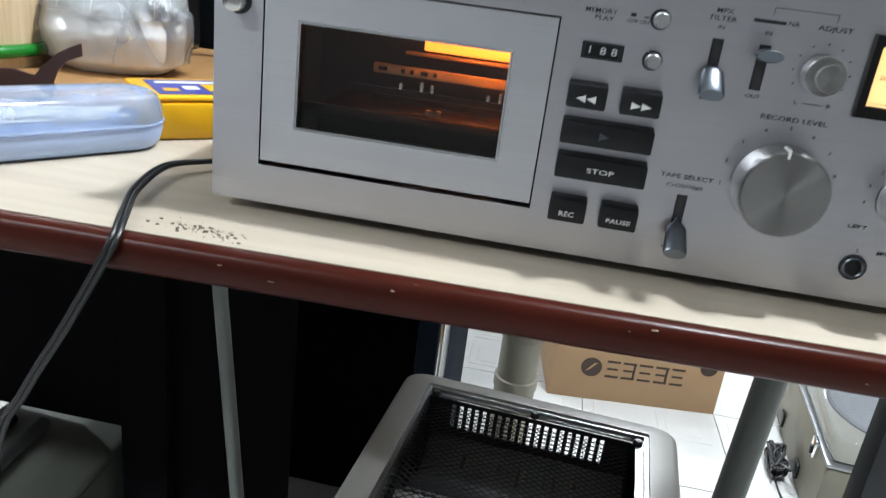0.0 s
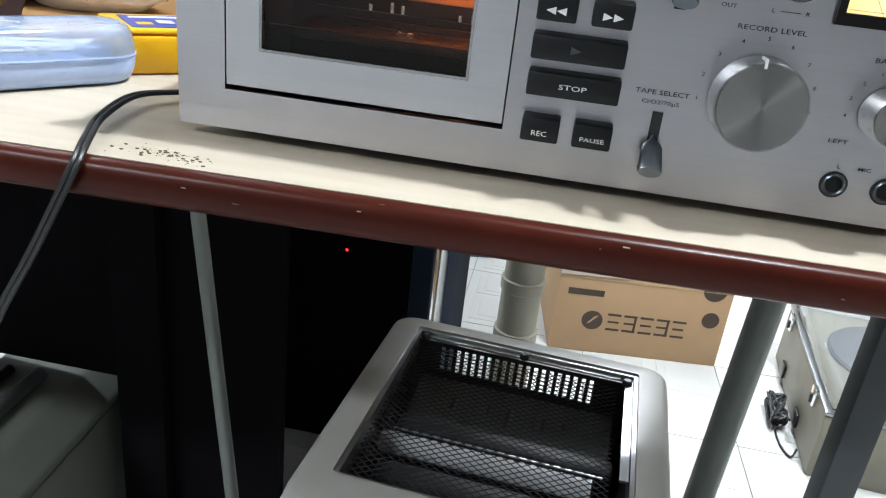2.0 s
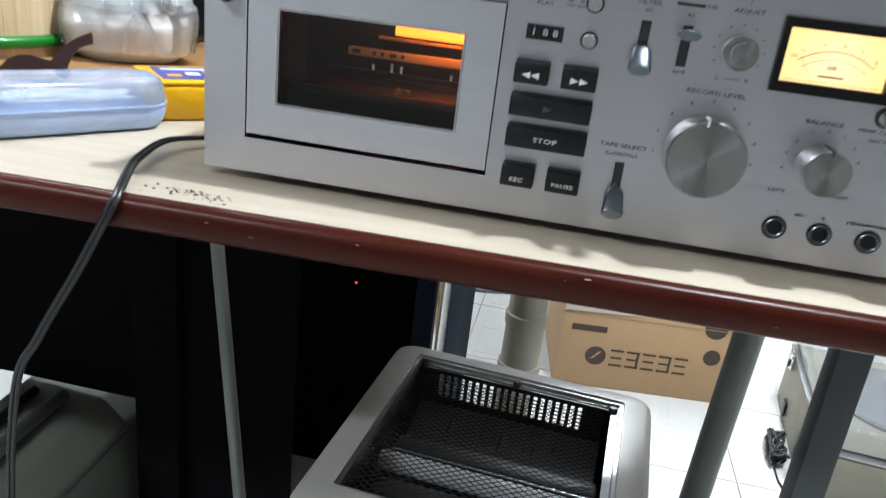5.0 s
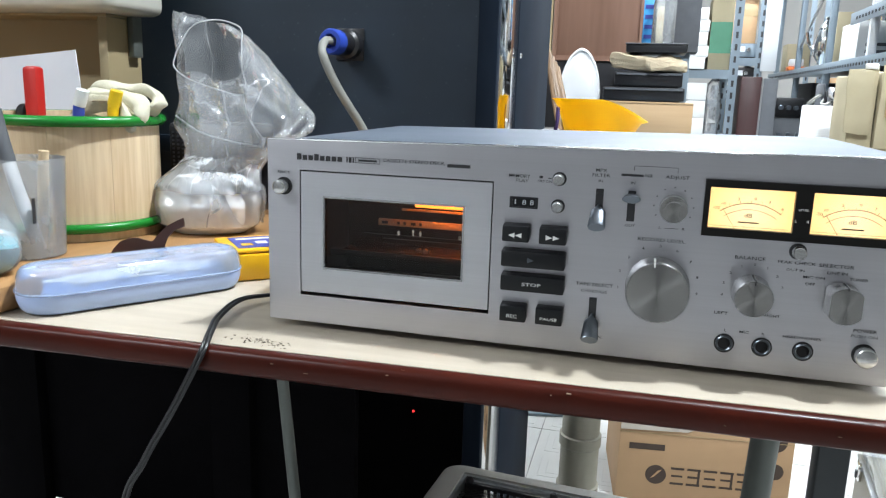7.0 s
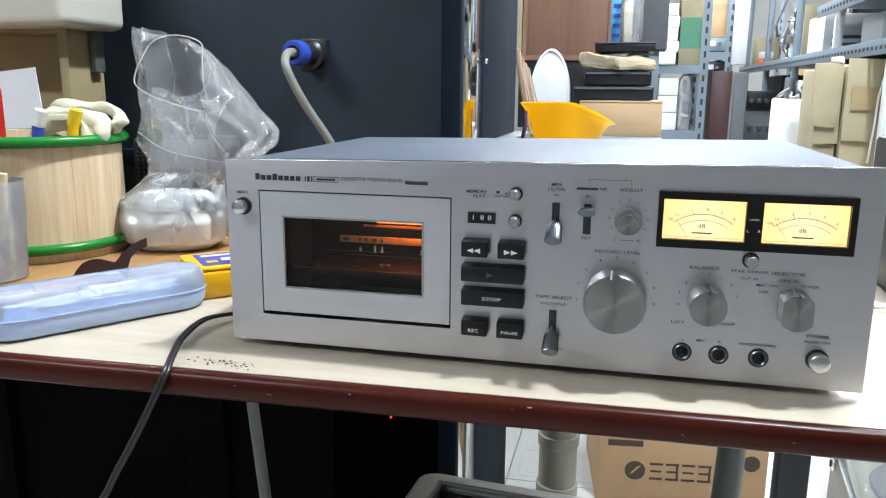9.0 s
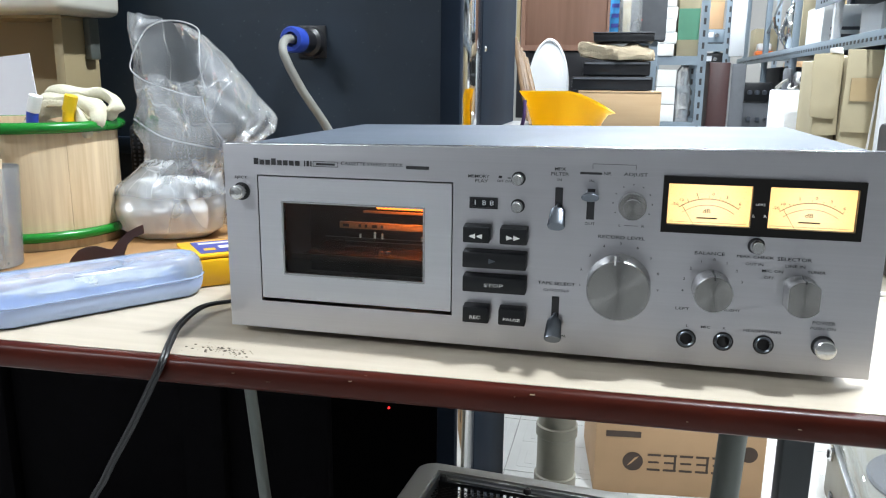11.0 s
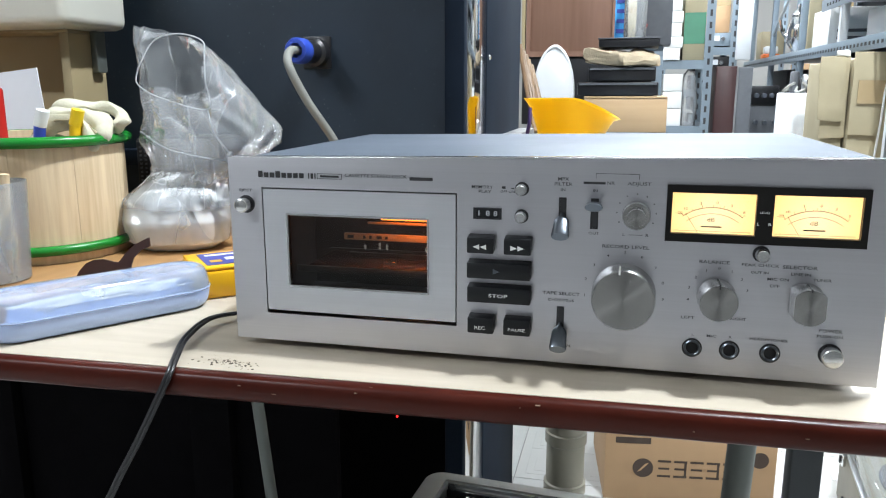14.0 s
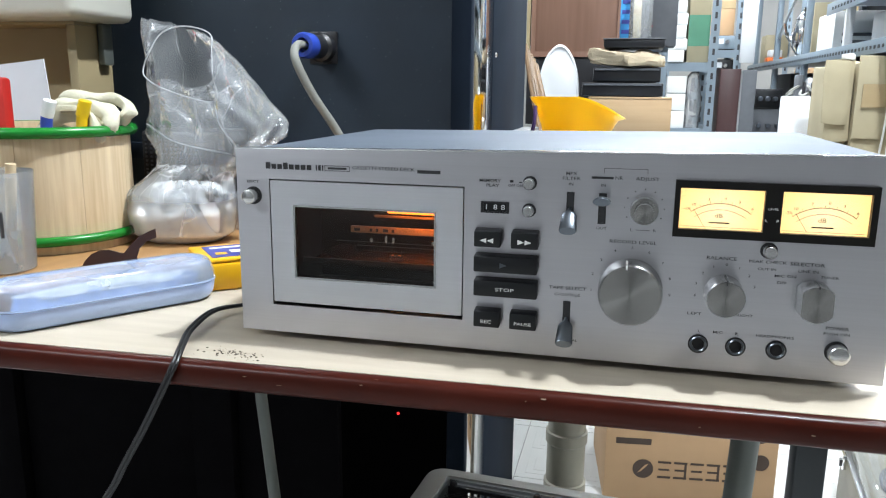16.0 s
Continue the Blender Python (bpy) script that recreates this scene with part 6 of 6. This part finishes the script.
for z, ye in ((1.085, 4.6), (1.245, 2.62), (1.62, 4.6)):
    part("shelf_board", box(0.955, 1.52, 1.70, ye, z, z + 0.004), M_SHELF, lr)
    bmx = part("edge_beam", box(0.946, 0.9505, 1.70, ye, z - 0.034, z + 0.008, 0.001), M_SHELF, lr)
    repeat("beam_hole", box(0.9445, 0.9457, 0, 0.016, -0.020, -0.010), M_INK, [(0, 1.72 + i * 0.04, z) for i in range(int((ye - 1.75) / 0.04))], bmx)
part("back_panel", box(1.53, 1.54, 1.7, 4.6, 0, 2.4), M_DARKGREY, lr)
part("brace", sweep([(0.965, 3.05, 1.45), (0.965, 3.35, 1.35), (0.965, 3.7, 1.20)], 0.006, 6, n=1), M_SHELFW, lr)
SH = 1.0892
carton(0.98, 1.10, 4.20, 4.36, SH, SH + 0.16, M_CARD2, "small tan carton on the aisle rack", tape=False)
oi = thing("orange_tool", "orange and white plastic tool on the rack", "tool", (0.975, 4.08, SH))
part("base", box(0, 0.09, 0, 0.08, 0, 0.035, 0.008), M_ORANGE, oi)
part("top", box(0.01, 0.08, 0.01, 0.07, 0.0352, 0.075, 0.008), M_WHITEPL, oi)
tp = thing("silver_coffee_pot", "tall polished silver coffee pot", "pot", (1.02, 3.42, SH))
tp.scale = (1.15, 1.15, 1.15)
part("pot", lathe([(0.030, 0), (0.032, 0.006), (0.020, 0.016), (0.022, 0.026), (0.040, 0.05), (0.045, 0.085), (0.036, 0.125), (0.026, 0.150), (0.028, 0.156)], 32), M_CHROME, tp)
part("lid", lathe([(0.028, 0.1565), (0.024, 0.166), (0.010, 0.180), (0.005, 0.186), (0.007, 0.194), (0.002, 0.202)], 28), M_CHROME, tp)
part("spout", sweep([(-0.040, 0, 0.07), (-0.060, 0, 0.10), (-0.068, 0, 0.14)], 0.008, 8, r2=0.005), M_CHROME, tp)
part("handle", sweep([(0.036, 0, 0.14), (0.070, 0, 0.13), (0.068, 0, 0.08), (0.042, 0, 0.06)], 0.004, 8), M_BLACK, tp)
carton(1.00, 1.16, 3.10, 3.26, SH, SH + 0.22, M_CARD2, "tan carton behind the coffee pot", tape=False)
carton(0.985, 1.18, 2.66, 2.92, SH, SH + 0.145, M_BOXWHITE, "white carton with a printed front", bars_=2, tape=False)
carton(1.02, 1.30, 2.08, 2.30, SH, SH + 0.10, M_SHELFW, "pale grey equipment carton", tape=False)
ap = thing("amplifier", "grey metal amplifier with dark front on the rack", "amplifier", (1.10, 1.84, 1.2492))
part("case", box(0, 0.34, 0, 0.2, 0.006, 0.12, 0.003), M_ZINC, ap)
part("front", box(0.003, 0.337, -0.004, -0.0004, 0.008, 0.118, 0.001), M_DARKGREY, ap)
part("foot", box(0.02, 0.32, 0.02, 0.18, 0, 0.0058), M_BLACK, ap)
for i in range(4):
    carton(0.98 + 0.02 * i, 1.25, 1.8 + 0.66 * i, 2.25 + 0.6 * i, 1.6245, 1.78 + 0.05 * (i % 2), (M_SHELFW, M_CARD2, M_BOXWHITE, M_CARD)[i], "carton on the top rack shelf", tape=i > 0)
# Dark cases added so that the space under the shelf reads as shade.
for i in range(3):
    carton(1.03, 1.44, 2.45 + 0.6 * i, 2.95 + 0.6 * i, 0.0, (1.01, 0.96, 1.03)[i], (M_DARKGREY, M_BLACK, M_DARKGREY)[i], "large dark case added to fill the shade under the aisle rack", "case", tape=False)
rack("far_rack", 1.35, 2.2, 5.2, 5.7, (0.4, 0.85, 1.3), 2.3)
for i in range(4):
    carton(1.38 + 0.2 * i, 1.55 + 0.2 * i, 5.22, 5.5, (0.8505, 1.3005)[i % 2], (0.8505, 1.3005)[i % 2] + 0.25, (M_CARD, M_BOXWHITE)[i // 2], "carton on the far rack")
rack("far_rack", -0.3, 0.5, 5.4, 5.9, (0.4, 0.85, 1.3), 2.3)
for i in range(5):
    carton(-0.28 + 0.16 * i, -0.14 + 0.16 * i, 5.42, 5.7, (0.8505, 1.3005)[i % 2], (0.8505, 1.3005)[i % 2] + 0.28, (M_CARD2, M_BOXWHITE, M_CARD)[i % 3], "carton on the far rack")

# ---- floor tiles, last ----
TS = 0.30
fl = solo("floor", box(X0, X1, Y0, Y1, -0.1, -0.0035), M_GROUT, "white embossed vinyl floor tiles with grey joints", "floor", kind="structure")
def tile_mesh(nm):
    bm = box(-TS / 2 + 0.0012, TS / 2 - 0.0012, -TS / 2 + 0.0012, TS / 2 - 0.0012, -0.0034, 0.0)
    top = [f for f in bm.faces if f.normal.z > 0.9]
    for cx in (-0.07, 0.07):
        for cy in (-0.07, 0.07):
            box(cx - 0.055, cx + 0.055, cy - 0.055, cy + 0.055, -0.001, 0.0007, 0.0006, bm, 1)
            box(cx - 0.036, cx + 0.036, cy - 0.036, cy + 0.036, 0.0, 0.0013, 0.0006, bm, 1)
    me = bpy.data.meshes.new(nm)
    bm.to_mesh(me)
    bm.free()
    me.materials.append(M_FLOOR)
    return me


tm = tile_mesh("tile")
rest = bmesh.new()
ix0, ix1, iy0, iy1 = int(X0 / TS) - 1, int(X1 / TS) + 1, int(Y0 / TS) - 1, int(Y1 / TS) + 1
for i in range(ix0, ix1 + 1):
    for j in range(iy0, iy1 + 1):
        cx, cy = 0.20 + TS * i, 0.16 + TS * j
        if not (X0 < cx - TS / 2 and cx + TS / 2 < X1 and Y0 < cy - TS / 2 and cy + TS / 2 < Y1):
            continue
        if -0.9 < cx < 1.5 and -0.4 < cy < 2.6:
            o = new("tile", tm)
            o.parent = fl
            o.location = (cx, cy, 0)
        else:
            q = [rest.verts.new((cx + a * (TS / 2 - 0.0012), cy + b * (TS / 2 - 0.0012), 0)) for a, b in ((-1, -1), (1, -1), (1, 1), (-1, 1))]
            rest.faces.new(q)
tagged(part("far_tiles", rest, M_FLOOR, fl, smooth=0), kind="stuff")
